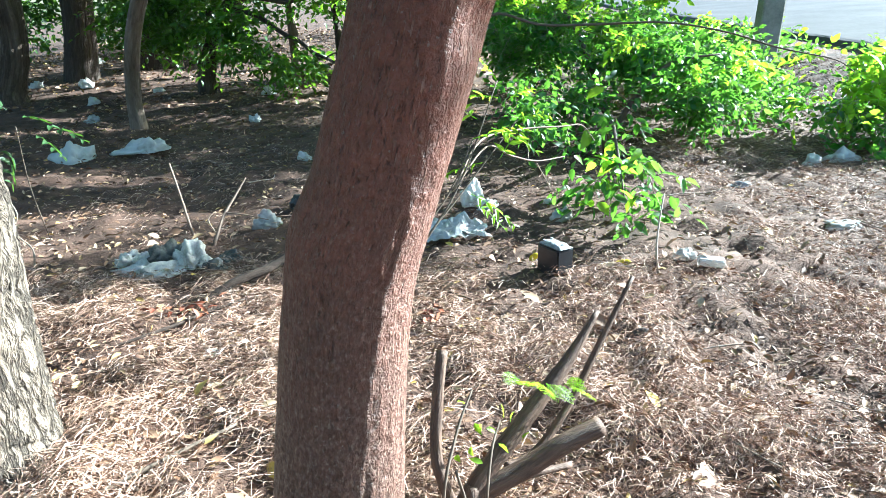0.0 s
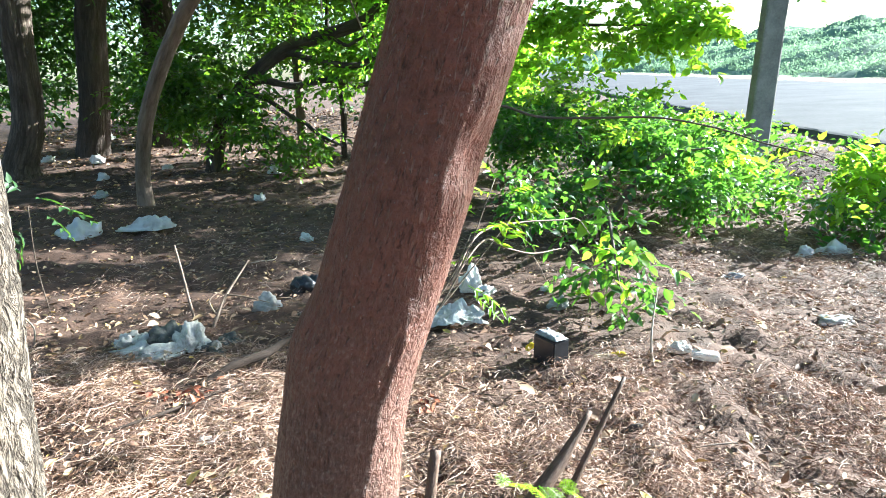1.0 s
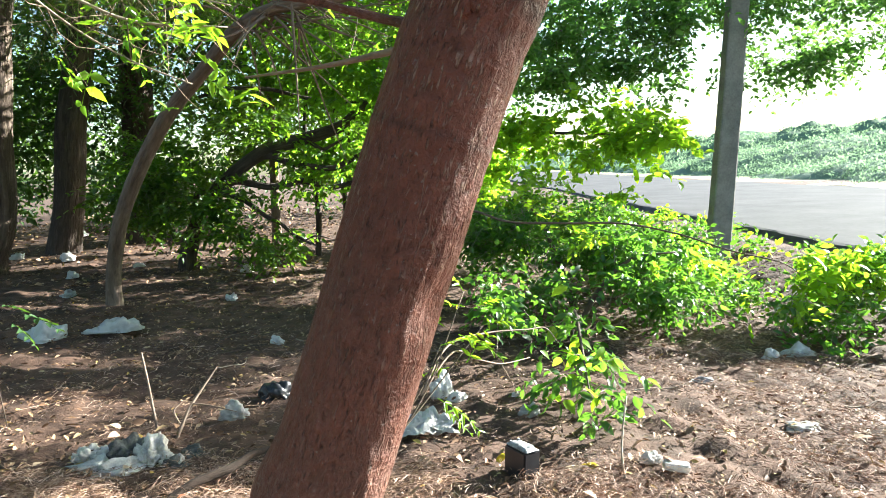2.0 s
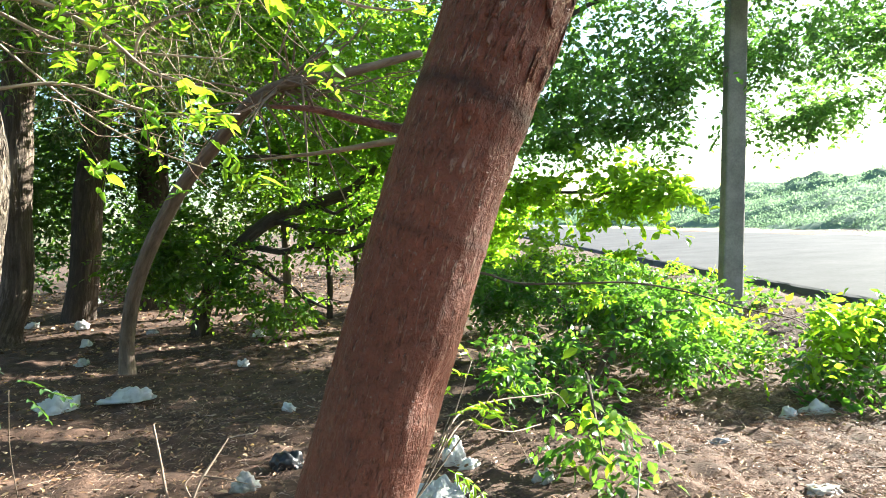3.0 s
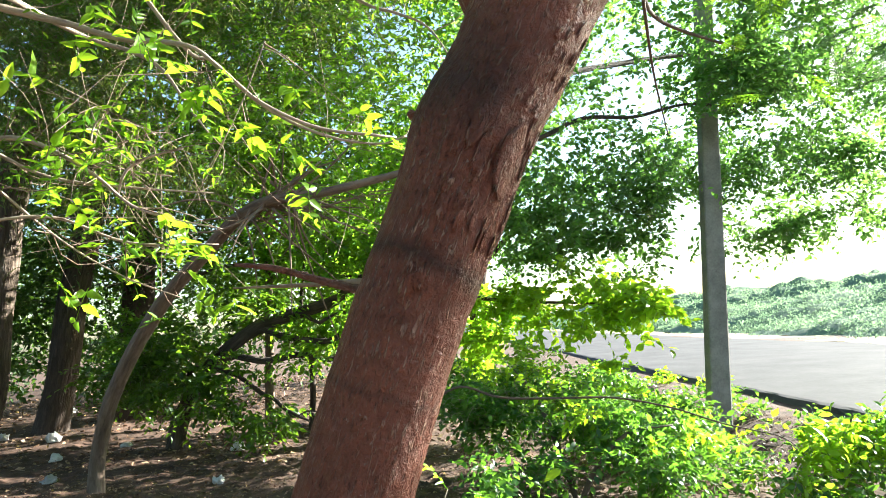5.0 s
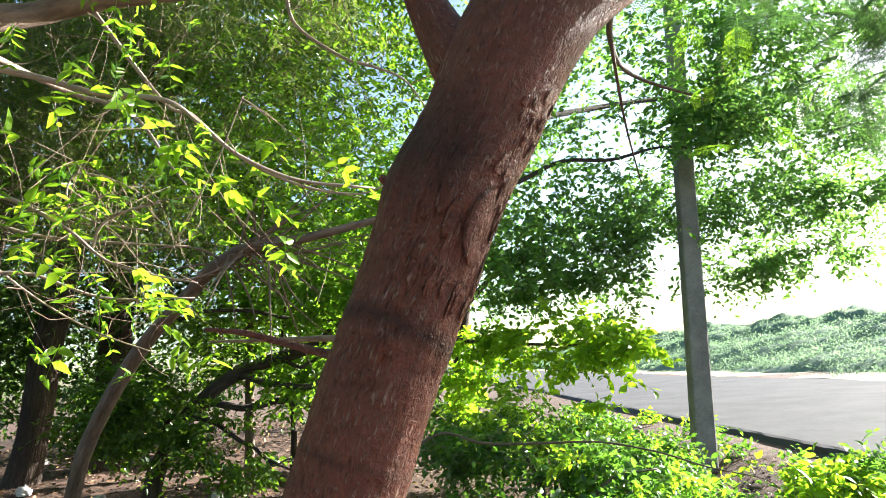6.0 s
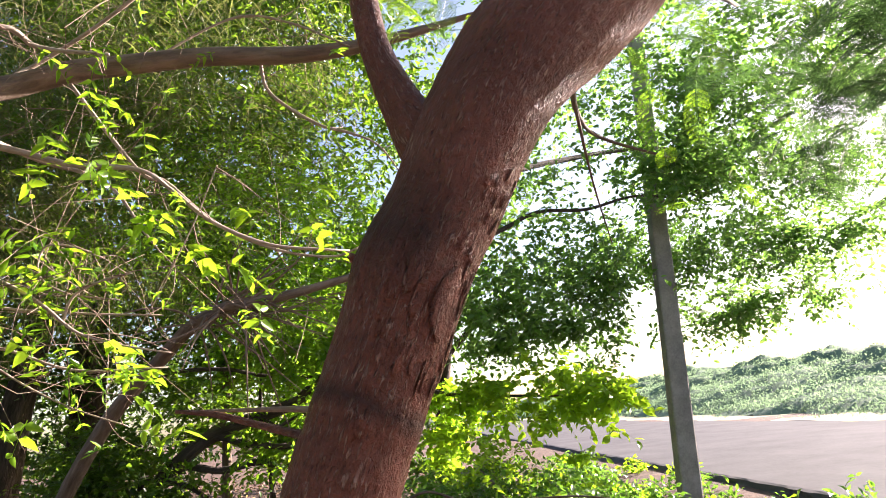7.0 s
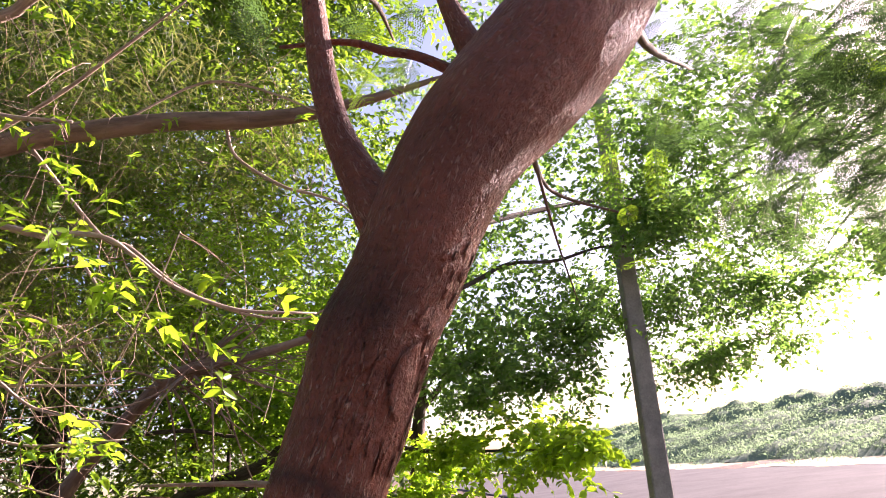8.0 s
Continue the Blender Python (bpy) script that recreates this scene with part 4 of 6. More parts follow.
# greenery behind it, its sunlight put into a brighter leaf colour
grove = thing("sunlit_shrub", "tall shrub with bright backlit leaves behind crooked limbs", "shrub", at=(-1.4, 9.9, -0.1))
for i, (x, y, h) in enumerate(((-1.6, 9.9, 3.2), (-0.9, 10.0, 3.6), (-1.2, 10.3, 2.8))):
    limb("stem", tube([(x, y, -0.2), (x + 0.05, y, 0.8), (x - 0.1, y + 0.05, 1.8), (x + 0.1, y, h)], [0.05, 0.045, 0.035, 0.012], 8, 5, 0.1, i), M_BARK_DARK, grove)
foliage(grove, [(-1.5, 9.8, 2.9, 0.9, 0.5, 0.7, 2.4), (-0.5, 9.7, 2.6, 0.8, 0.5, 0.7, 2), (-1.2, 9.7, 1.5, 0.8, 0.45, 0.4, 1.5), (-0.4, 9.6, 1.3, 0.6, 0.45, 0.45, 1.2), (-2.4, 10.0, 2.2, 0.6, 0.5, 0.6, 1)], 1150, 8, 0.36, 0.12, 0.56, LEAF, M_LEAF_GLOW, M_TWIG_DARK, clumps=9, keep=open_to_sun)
slender = plain_tree("slender_tree", "slender grey tree trunk standing behind the shrubs", [(-2.27, 10.0, -0.2), (-2.25, 10.0, 0.6), (-2.23, 10.0, 1.3), (-2.2, 10.0, 2.7), (-2.14, 10.0, 3.6), (-2.0, 10.0, 5.2)], [0.09, 0.075, 0.07, 0.065, 0.06, 0.03], M_BARK_GREY, 12, 0.06, 9.0)

# bush on the right, with a spray hanging to the ground
bush = thing("broadleaf_bush", "sprawling green bush with broad sunlit leaves and thin arching twigs", "bush", at=(1.5, 4.6, -0.25))
limb("branch", tube([(0.2, 4.75, 0.75), (0.47, 4.7, 0.87), (0.79, 4.6, 0.77), (1.23, 4.45, 0.75), (1.65, 4.3, 0.74), (2.02, 4.1, 0.66), (2.34, 3.95, 0.54), (2.67, 3.84, 0.45), (2.8, 3.8, 0.36)], [0.012, 0.011, 0.01, 0.009, 0.008, 0.007, 0.006, 0.004, 0.003], 8, 5, 0.05, 1), M_TWIG_DARK, bush, "long thin arching branch")
limb("branch", tube([(1.3, 4.5, -0.25), (1.5, 4.6, 0.1), (1.8, 4.6, 0.4), (2.2, 4.6, 0.45)], [0.03, 0.024, 0.016, 0.006], 8, 5, 0.05, 3), M_TWIG_DARK, bush)
limb("branch", tube([(1.4, 4.6, -0.25), (1.3, 5.0, 0.3), (1.2, 5.4, 0.7), (1.1, 5.9, 0.9)], [0.03, 0.026, 0.018, 0.006], 8, 5, 0.05, 4), M_TWIG_DARK, bush)
limb("branch", tube([(1.25, 4.3, -0.25), (1.1, 3.8, 0.1), (1.0, 3.2, 0.3), (0.92, 2.7, 0.2), (0.9, 2.45, 0.0)], [0.026, 0.02, 0.014, 0.008, 0.004], 8, 5, 0.05, 5), M_TWIG_DARK, bush)
foliage(bush, [(0.65, 5.2, 0.62, 0.45, 0.5, 0.32, 1.8), (1.15, 5.1, 0.5, 0.5, 0.5, 0.3, 2.1), (1.75, 5.0, 0.33, 0.5, 0.5, 0.26, 1.9), (2.3, 4.8, 0.12, 0.45, 0.5, 0.22, 1.4), (2.75, 4.5, 0.02, 0.4, 0.4, 0.16, 0.9), (0.95, 4.4, 0.2, 0.45, 0.5, 0.3, 1.7), (0.8, 3.8, 0.3, 0.28, 0.5, 0.22, 0.7), (0.75, 5.9, 0.5, 0.5, 0.7, 0.38, 1.0), (1.2, 6.5, 0.6, 0.6, 0.5, 0.3, 1.5), (2.1, 6.5, 0.38, 0.55, 0.5, 0.24, 1.8), (2.9, 6.6, 0.12, 0.45, 0.5, 0.2, 1.3), (1.6, 7.4, 0.5, 0.8, 0.4, 0.3, 1.2), (2.5, 6.0, 0.3, 0.5, 0.5, 0.26, 1.2), (3.0, 5.5, 0.08, 0.4, 0.4, 0.2, 0.8), (1.7, 4.4, 0.12, 0.55, 0.4, 0.22, 1.0), (3.85, 4.9, 0.2, 0.4, 0.45, 0.22, 1.0)],
        2300, 7, 0.26, 0.072, 0.56, LEAF, M_LEAF_BUSH, M_TWIG, clumps=20)
SPRAY = [(0.95, 3.0, 0.2, 0.16, 0.3, 0.22, 1.0), (0.9, 2.65, 0.1, 0.2, 0.22, 0.2, 1.0), (0.75, 2.9, 0.05, 0.2, 0.2, 0.15, 0.6), (0.86, 2.3, 0.06, 0.14, 0.2, 0.12, 0.6)]
foliage(bush, SPRAY, 52, 6, 0.18, 0.08, 0.5, LEAF, M_LEAF_BUSH, M_TWIG, droop=0.6)
# single leaves in the bright copy, painted as if caught by sun
LEAF_KINDS = [leaf_mesh("leaf", [(0, 0, 0)], [(1, 0, -0.15)], [(0, 0.2 * q, 1)], 0.1 + 0.012 * q, 0.5 + 0.04 * q, LEAF, M_LEAF_FRESH_LIT) for q in range(4)]
for i, p in enumerate(in_blobs(SPRAY, 26)):
    lf = put_under(new("leaf", LEAF_KINDS[i % 4]), bush)
    lf.matrix_basis = pose(*p, RNG.uniform(-50, 50), RNG.uniform(0, 60), RNG.uniform(0, 360))
# lit copy of the bush leaves, laid over the darker ones
foliage(bush, [(0.8, 5.0, 0.8, 0.5, 0.45, 0.22, 1.1), (1.5, 4.7, 0.6, 0.5, 0.4, 0.16, 1.0), (2.1, 4.4, 0.4, 0.45, 0.4, 0.18, 1.0), (2.5, 4.0, 0.25, 0.3, 0.3, 0.2, 0.8), (2.9, 4.3, 0.0, 0.5, 0.4, 0.18, 0.7), (1.2, 6.2, 0.85, 0.6, 0.5, 0.2, 0.9), (2.1, 6.3, 0.55, 0.5, 0.4, 0.18, 0.8), (2.8, 6.5, 0.25, 0.4, 0.4, 0.14, 0.6)], 180, 7, 0.26, 0.076, 0.55, LEAF, M_LEAF_FRESH_LIT, M_TWIG, clumps=6)
foliage(bush, [(2.5, 7.6, 0.12, 0.7, 0.5, 0.24, 2), (3.2, 7.1, 0.05, 0.4, 0.4, 0.18, 1.2), (1.5, 8.2, 0.2, 0.8, 0.5, 0.3, 1.5), (1.0, 7.6, 0.4, 0.6, 0.5, 0.35, 1.2)], 330, 7, 0.26, 0.08, 0.56, LEAF, M_LEAF_GLOW, M_TWIG, clumps=8)
weeds = thing("roadside_weeds", "low yellow-green weeds on the verge by the pole", "weeds", at=(3.8, 6.5, -0.35))
foliage(weeds, [(3.6, 4.6, 0.0, 0.4, 0.4, 0.25, 1.8), (4.0, 4.7, 0.1, 0.4, 0.4, 0.3, 1.6), (4.6, 5.8, -0.15, 0.5, 0.6, 0.25, 1), (5.0, 8.9, 0.0, 0.35, 1.2, 0.15, 0.8), (3.3, 4.1, -0.2, 0.5, 0.3, 0.12, 1), (2.9, 6.4, -0.2, 0.8, 0.6, 0.15, 0.8), (4.6, 8.3, -0.05, 0.3, 0.4, 0.12, 0.5)], 260, 7, 0.24, 0.085, 0.5, LEAF, M_LEAF_BUSH, M_TWIG, clumps=8)
# lit copy of the weed leaves, sun put into the colour
foliage(weeds, [(3.5, 4.5, 0.2, 0.3, 0.3, 0.22, 2), (3.95, 4.6, 0.25, 0.35, 0.4, 0.25, 1.8), (5.15, 10.5, 0.03, 0.25, 1.5, 0.12, 0.7), (5.3, 13.5, 0.05, 0.3, 1.5, 0.12, 0.6)], 170, 7, 0.22, 0.1, 0.5, LEAF, M_LEAF_FRESH_LIT, M_TWIG, clumps=6)

foliage(weeds, [(3.1, 8.3, 0.0, 0.5, 0.5, 0.22, 1.4), (3.3, 9.6, 0.08, 0.6, 0.7, 0.24, 2.0), (3.7, 11.2, 0.06, 0.7, 0.9, 0.2, 1.8), (4.1, 13.2, -0.02, 0.7, 1.1, 0.2, 1.8), (4.4, 15.6, 0.0, 0.7, 1.3, 0.22, 1.8), (4.3, 10.0, -0.12, 0.4, 0.9, 0.1, 0.9), (2.6, 9.3, 0.05, 0.6, 0.6, 0.25, 1.2)], 820, 7, 0.26, 0.085, 0.52, LEAF, M_LEAF_BUSH, M_TWIG, clumps=8)

# ---- pole ----
def build_pole():
    t = thing("utility_pole", "grey tapered concrete utility pole by the road", "pole", at=(4.3, 8.2, -0.4))
    v, f = [], []
    for z, w, d, lean in ((-0.6, 0.148, 0.1, 0.0), (7.5, 0.11, 0.075, 0.58)):
        for x, y in ((-1, -0.85), (-0.85, -1), (0.85, -1), (1, -0.85), (1, 0.85), (0.85, 1), (-0.85, 1), (-1, 0.85)):
            v.append((4.18 + lean + x * w, 8.2 + y * d, z))
    f = [(k, (k + 1) % 8, 8 + (k + 1) % 8, 8 + k) for k in range(8)] + [tuple(range(7, -1, -1)), tuple(range(8, 16))]
    put_under(new("shaft", mesh("shaft", v, f, M_CONCRETE, smooth=False)), t)


build_pole()

# ---- far shrubs past the road ----
far = tagged(new("far_scrub"), "hazy green scrub along the far side of the road", "scrub", kind="stuff")


def bank_z(u, y):
    """Height of the scrub bank, u metres past the road's far edge."""
    u, y = np.asarray(u, float), np.asarray(y, float)
    lump = 0.5 * np.sin(0.31 * y + 0.4 * u) + 0.35 * np.sin(0.83 * y - 0.6 * u + 1.3) + 0.22 * np.sin(1.9 * y + 1.1 * u) + 0.16 * np.sin(3.7 * y - 2.3 * u)
    return np.clip((u - 2.0 + 0.5 * np.sin(0.5 * y) + 0.3 * np.sin(1.7 * y)) / 13, 0, 1) ** 0.75 * (1.9 + 0.012 * np.clip(y, 0, 90) + 0.95 * lump)


def build_bank():
    us, ys = np.concatenate([np.linspace(1.5, 17, 34), [22, 40]]), np.concatenate([np.linspace(-30, 0, 12, endpoint=False), np.linspace(0, 70, 150), np.geomspace(72, 300, 30)])
    U, Y = np.meshgrid(us, ys)
    v = np.column_stack([(ROAD_X + ROAD_SLOPE * Y + 8 + U).ravel(), Y.ravel(), bank_z(U, Y).ravel()])
    w = len(us)
    f = [(j * w + i, j * w + i + 1, (j + 1) * w + i + 1, (j + 1) * w + i) for j in range(len(ys) - 1) for i in range(w - 1)]
    put_under(new("undergrowth", mesh("undergrowth", v, f, M_SCRUB_HAZED)), far)
    n = 100000
    y = 4 + 96 * RNG.random(n) ** 1.25
    u = 2.2 + 14 * RNG.random(n) ** 1.2
    tuft = np.sin(2.9 * y + 1.7 * u) + np.sin(4.7 * u - 1.9 * y + 2) + np.sin(7.3 * y + 5.1 * u)
    z = bank_z(u, y) + RNG.uniform(-0.1, 0.16, n) + 0.12 * np.clip(tuft, 0, 3) * RNG.random(n) + (RNG.random(n) < 0.02) * RNG.uniform(0, 0.9, n)
    keep = z > 0.1
    o = np.column_stack([ROAD_X + ROAD_SLOPE * y + 8 + u, y, z])[keep]
    m = len(o)
    me = leaf_mesh("crown", o, RNG.normal(size=(m, 3)) + np.array([-0.3, 0, 0.3]), 0.5 * RNG.normal(size=(m, 3)) + np.array([-0.2, 0, 1.0]), RNG.uniform(0.05, 0.12, m) * (1 + 0.012 * o[:, 1]), 0.6, KITE, M_LEAF_HAZED)
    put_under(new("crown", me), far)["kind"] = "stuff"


build_bank()
woods = tagged(new("far_woods"), "dark far woods closing the grove, with unseen woods added behind the camera", "woods", kind="stuff")
# the first low blob is added to shade the ground behind the shrub
WOODS = [(0.2, 10.6, 0.9, 1.3, 0.6, 0.6, 2)] + [(RNG.uniform(-14, -3.5), RNG.uniform(12, 14), RNG.uniform(0.5, 3.5), 1.3, 0.8, 1.0, 0.8) for i in range(26)] + [(RNG.uniform(-20, 0), RNG.uniform(13.5, 17), RNG.uniform(0.6, 1.6), 1.6, 1.0, 0.9, 1) for i in range(22)] + [(RNG.uniform(-26, 2), RNG.uniform(16, 24), RNG.uniform(1.5, 6.0), 3.0, 2.0, 2.0, 1) for i in range(40)] + [(RNG.uniform(-18, -12), RNG.uniform(0, 18), RNG.uniform(1.5, 6.0), 2.0, 3.0, 2.0, 1) for i in range(24)] + [(RNG.uniform(-13, -6.5), RNG.uniform(11.5, 14.5), RNG.uniform(1.0, 6.5), 1.5, 0.9, 1.2, 1.6) for i in range(22)]
# unseen woods behind and left of the camera, added to block sky light
WOODS += [(RNG.uniform(-14, 9), RNG.uniform(-13, -8), RNG.uniform(1.0, 7.0), 1.8, 1.5, 1.6, 1.6) for i in range(34)] + [(RNG.uniform(-13, -8), RNG.uniform(-9, 6), RNG.uniform(1.0, 6.5), 1.5, 1.8, 1.6, 1.6) for i in range(26)]
foliage(woods, WOODS, 14500, 7, 0.6, 0.19, 0.5, KITE, M_LEAF_DEEP_SHADE, M_TWIG_DARK, twigs=False, keep=open_to_sun)

# ---- straw and dry leaves on the ground ----
def build_straw():
    n = 372000
    x = RNG.uniform(-2.5, 3.2, n)
    y = 0.1 + 4.7 * RNG.random(n) ** 1.6
    thick = sum(np.sin(f * 0.55 * (x * math.cos(a) + y * math.sin(a)) + p) for f, a, p in LUMPS[:8])
    ok = RNG.random(n) < np.clip(0.66 + 0.2 * thick, 0.12, 1) * (1 - 0.92 * smoothstep(y + 0.12 * np.sin(3 * x), 1.75, 2.15) * (1 - 0.8 * smoothstep(x, 1.1, 1.7)))
    ok &= RNG.random(n) > 0.5 * smoothstep(x, 0.5, 1.1) * smoothstep(y, 1.2, 1.7)
    x, y, thick = x[ok], y[ok], thick[ok]
    m = 26000
    x, y, thick = np.append(x, RNG.normal(size=m) * 2.4), np.append(y, 0.3 - np.abs(RNG.normal(size=m)) * 1.1), np.append(thick, np.zeros(m))
    n = len(x)
    comb = sum(np.sin(f * 0.3 * (x * math.cos(a) + y * math.sin(a)) + p) for f, a, p in LUMPS[5:12])
    a = 0.9 * comb + RNG.normal(size=n) * 0.8 + math.pi * RNG.integers(0, 2, n)
    ln = (0.025 + 0.1 * RNG.random(n) ** 1.6) * np.where(x < 0.2, 1.25, 0.9)
    bend = RNG.normal(size=n) * 1.6
    k = 3
    s = np.linspace(0, 1, k)[None]
    ang = a[:, None] + bend[:, None] * s
    px = x[:, None] + np.cumsum(np.cos(ang), 1) * ln[:, None] / k
    py = y[:, None] + np.cumsum(np.sin(ang), 1) * ln[:, None] / k
    lift = RNG.random(n)[:, None] ** 2.2 * 0.04 + 0.006 * np.clip(thick, 0, 4)[:, None]
    pz = ground_z(px, py) + 0.004 + lift + np.sin(math.pi * s) * RNG.uniform(0, 0.016, n)[:, None]
    me = ribbons("straw", np.stack([px, py, pz], 2), RNG.uniform(0.0006, 0.0018, n), M_STRAW)
    tagged(new("straw_litter", me), "tangled dry straw and needles covering the ground", "straw", kind="stuff")


def build_dry_leaves():
    n = 24000
    x, y = RNG.uniform(-4.5, 5, n), 0.1 + 8.6 * RNG.random(n) ** 1.5
    z = ground_z(x, y) + RNG.uniform(0.006, 0.03, n)
    ax = RNG.normal(size=(n, 3)) * (1, 1, 0.25)
    up = RNG.normal(size=(n, 3)) * 0.45 + np.array([0, 0, 1.0])
    me = leaf_mesh("dry_leaves", np.column_stack([x, y, z]), ax, up, RNG.uniform(0.012, 0.05, n), 0.45, OVAL, M_DRYLEAF)
    k = 9000
    far_x, far_y = RNG.uniform(-9, 1.5, k), RNG.uniform(7.5, 19, k)
    far_me = leaf_mesh("grove_litter", np.column_stack([far_x, far_y, ground_z(far_x, far_y) + 0.02]), RNG.normal(size=(k, 3)) * (1, 1, 0.25), RNG.normal(size=(k, 3)) * 0.5 + np.array([0, 0, 1.0]), RNG.uniform(0.03, 0.11, k), 0.5, KITE, M_DRYLEAF)
    tagged(new("grove_litter", far_me), "brown leaf litter under the grove", "leaves", kind="stuff")
    tagged(new("dry_leaves", me), "scattered brown and yellow fallen leaves", "leaves", kind="stuff")


def build_fallen_leaves(parent):
    kinds = [leaf_mesh("fallen_leaf", [(0, 0, 0)], [(1, 0, 0.1 * q)], [(0, 0.25 * q - 0.5, 1)], 0.035 + 0.01 * q, 0.42 + 0.05 * q, LEAF, M_DRYLEAF_ONE) for q in range(5)]
    for i in range(280):
        x, y = RNG.uniform(-1.9, 2.4), RNG.uniform(0.25, 2.6)
        ob = new("fallen_leaf", kinds[i % 5])
        ob.parent = parent
        ob.matrix_basis = pose(x, y, float(ground_z(x, y)) + RNG.uniform(0.018, 0.035), RNG.uniform(-30, 30), RNG.uniform(-25, 25), RNG.uniform(0, 360))


build_straw()
build_dry_leaves()
build_fallen_leaves(bpy.data.objects["ground"])


# ---- cut stump with shoots beside the leaning tree ----
def build_stump():
    t = thing("cut_stump", "cut sapling stump with bare lopped stems and one fresh sprout", "stump", at=(-0.02, 0.3, 0.0))
    limb("root_crown", tube([(0.0, 0.3, -0.1), (0.0, 0.31, 0.0), (0.005, 0.33, 0.06), (0.01, 0.34, 0.1)], [0.05, 0.04, 0.032, 0.016], 14, 4, 0.15, 1), M_STEM, t)
    stems = [([(0.0, 0.33, 0.03), (0.02, 0.35, 0.09), (0.1, 0.416, 0.152), (0.186, 0.485, 0.219), (0.263, 0.55, 0.278), (0.341, 0.622, 0.354)], [0.02, 0.021, 0.02, 0.018, 0.014, 0.006]),
             ([(0.09, 0.4, 0.09), (0.13, 0.42, 0.09), (0.179, 0.452, 0.108), (0.257, 0.521, 0.172), (0.341, 0.603, 0.272), (0.444, 0.697, 0.403)], [0.012, 0.011, 0.01, 0.009, 0.0075, 0.005]),
             ([(0.0, 0.32, 0.05), (0.03, 0.343, 0.076), (0.13, 0.376, 0.105), (0.224, 0.409, 0.14), (0.31, 0.437, 0.159)], [0.02, 0.021, 0.022, 0.022, 0.021]),
             ([(-0.015, 0.31, 0.02), (-0.049, 0.315, 0.13), (-0.061, 0.351, 0.186), (-0.05, 0.409, 0.288), (-0.034, 0.459, 0.369)], [0.014, 0.012, 0.012, 0.012, 0.011]),
             ([(0.1, 0.365, 0.09), (0.14, 0.385, 0.08), (0.241, 0.433, 0.06)], [0.009, 0.008, 0.007])]
    for i, (p, r) in enumerate(stems):
        limb("stem", tube(p, [q * 1.06 for q in r], 14, 6, 0.1, i + 1.0), M_STEM, t)
    for p in ([(-0.03, 0.28, 0.0), (-0.047, 0.222, 0.177), (-0.011, 0.313, 0.269), (0.024, 0.384, 0.313)], [(0.02, 0.25, 0.0), (0.035, 0.235, 0.14), (0.054, 0.295, 0.222), (0.078, 0.36, 0.248)], [(-0.01, 0.27, 0.0), (0.0, 0.25, 0.1), (-0.02, 0.27, 0.2)]):
        limb("shoot", tube(p, [0.004, 0.0035, 0.003, 0.002][:len(p)], 8, 5, 0.0, 2), M_TWIG_DARK, t)
    # the sprout: soft feathery leaves
    spots = np.array([(0.13, 0.43, 0.3), (0.15, 0.43, 0.29), (0.17, 0.44, 0.282), (0.19, 0.45, 0.272), (0.21, 0.46, 0.26), (0.235, 0.475, 0.25), (0.25, 0.48, 0.24)])
    fronds(t, spots, unit(np.array([(-0.7, -0.2, 0.5), (-0.3, -0.6, 0.6), (0.2, -0.7, 0.3), (0.5, -0.6, -0.2), (0.8, -0.3, -0.4), (0.9, 0.0, 0.2), (0.8, 0.2, -0.4)])), 0.05, 7, 0.022, 6, M_LEAF_FRESH_LIT, "sprout", share=0.3, jitter=0.25)
    sp = spots[:2].repeat(6, 0) + RNG.normal(size=(12, 3)) * 0.05 - np.array([0.1, 0.05, 0.1])
    me = leaf_mesh("leaf", sp, RNG.normal(size=(12, 3)), RNG.normal(size=(12, 3)) + np.array([0, 0, 1.0]), 0.03, 0.5, LEAF, M_LEAF_FRESH_LIT)
    put_under(new("base_leaf", me), t)["kind"] = "stuff"
    return t


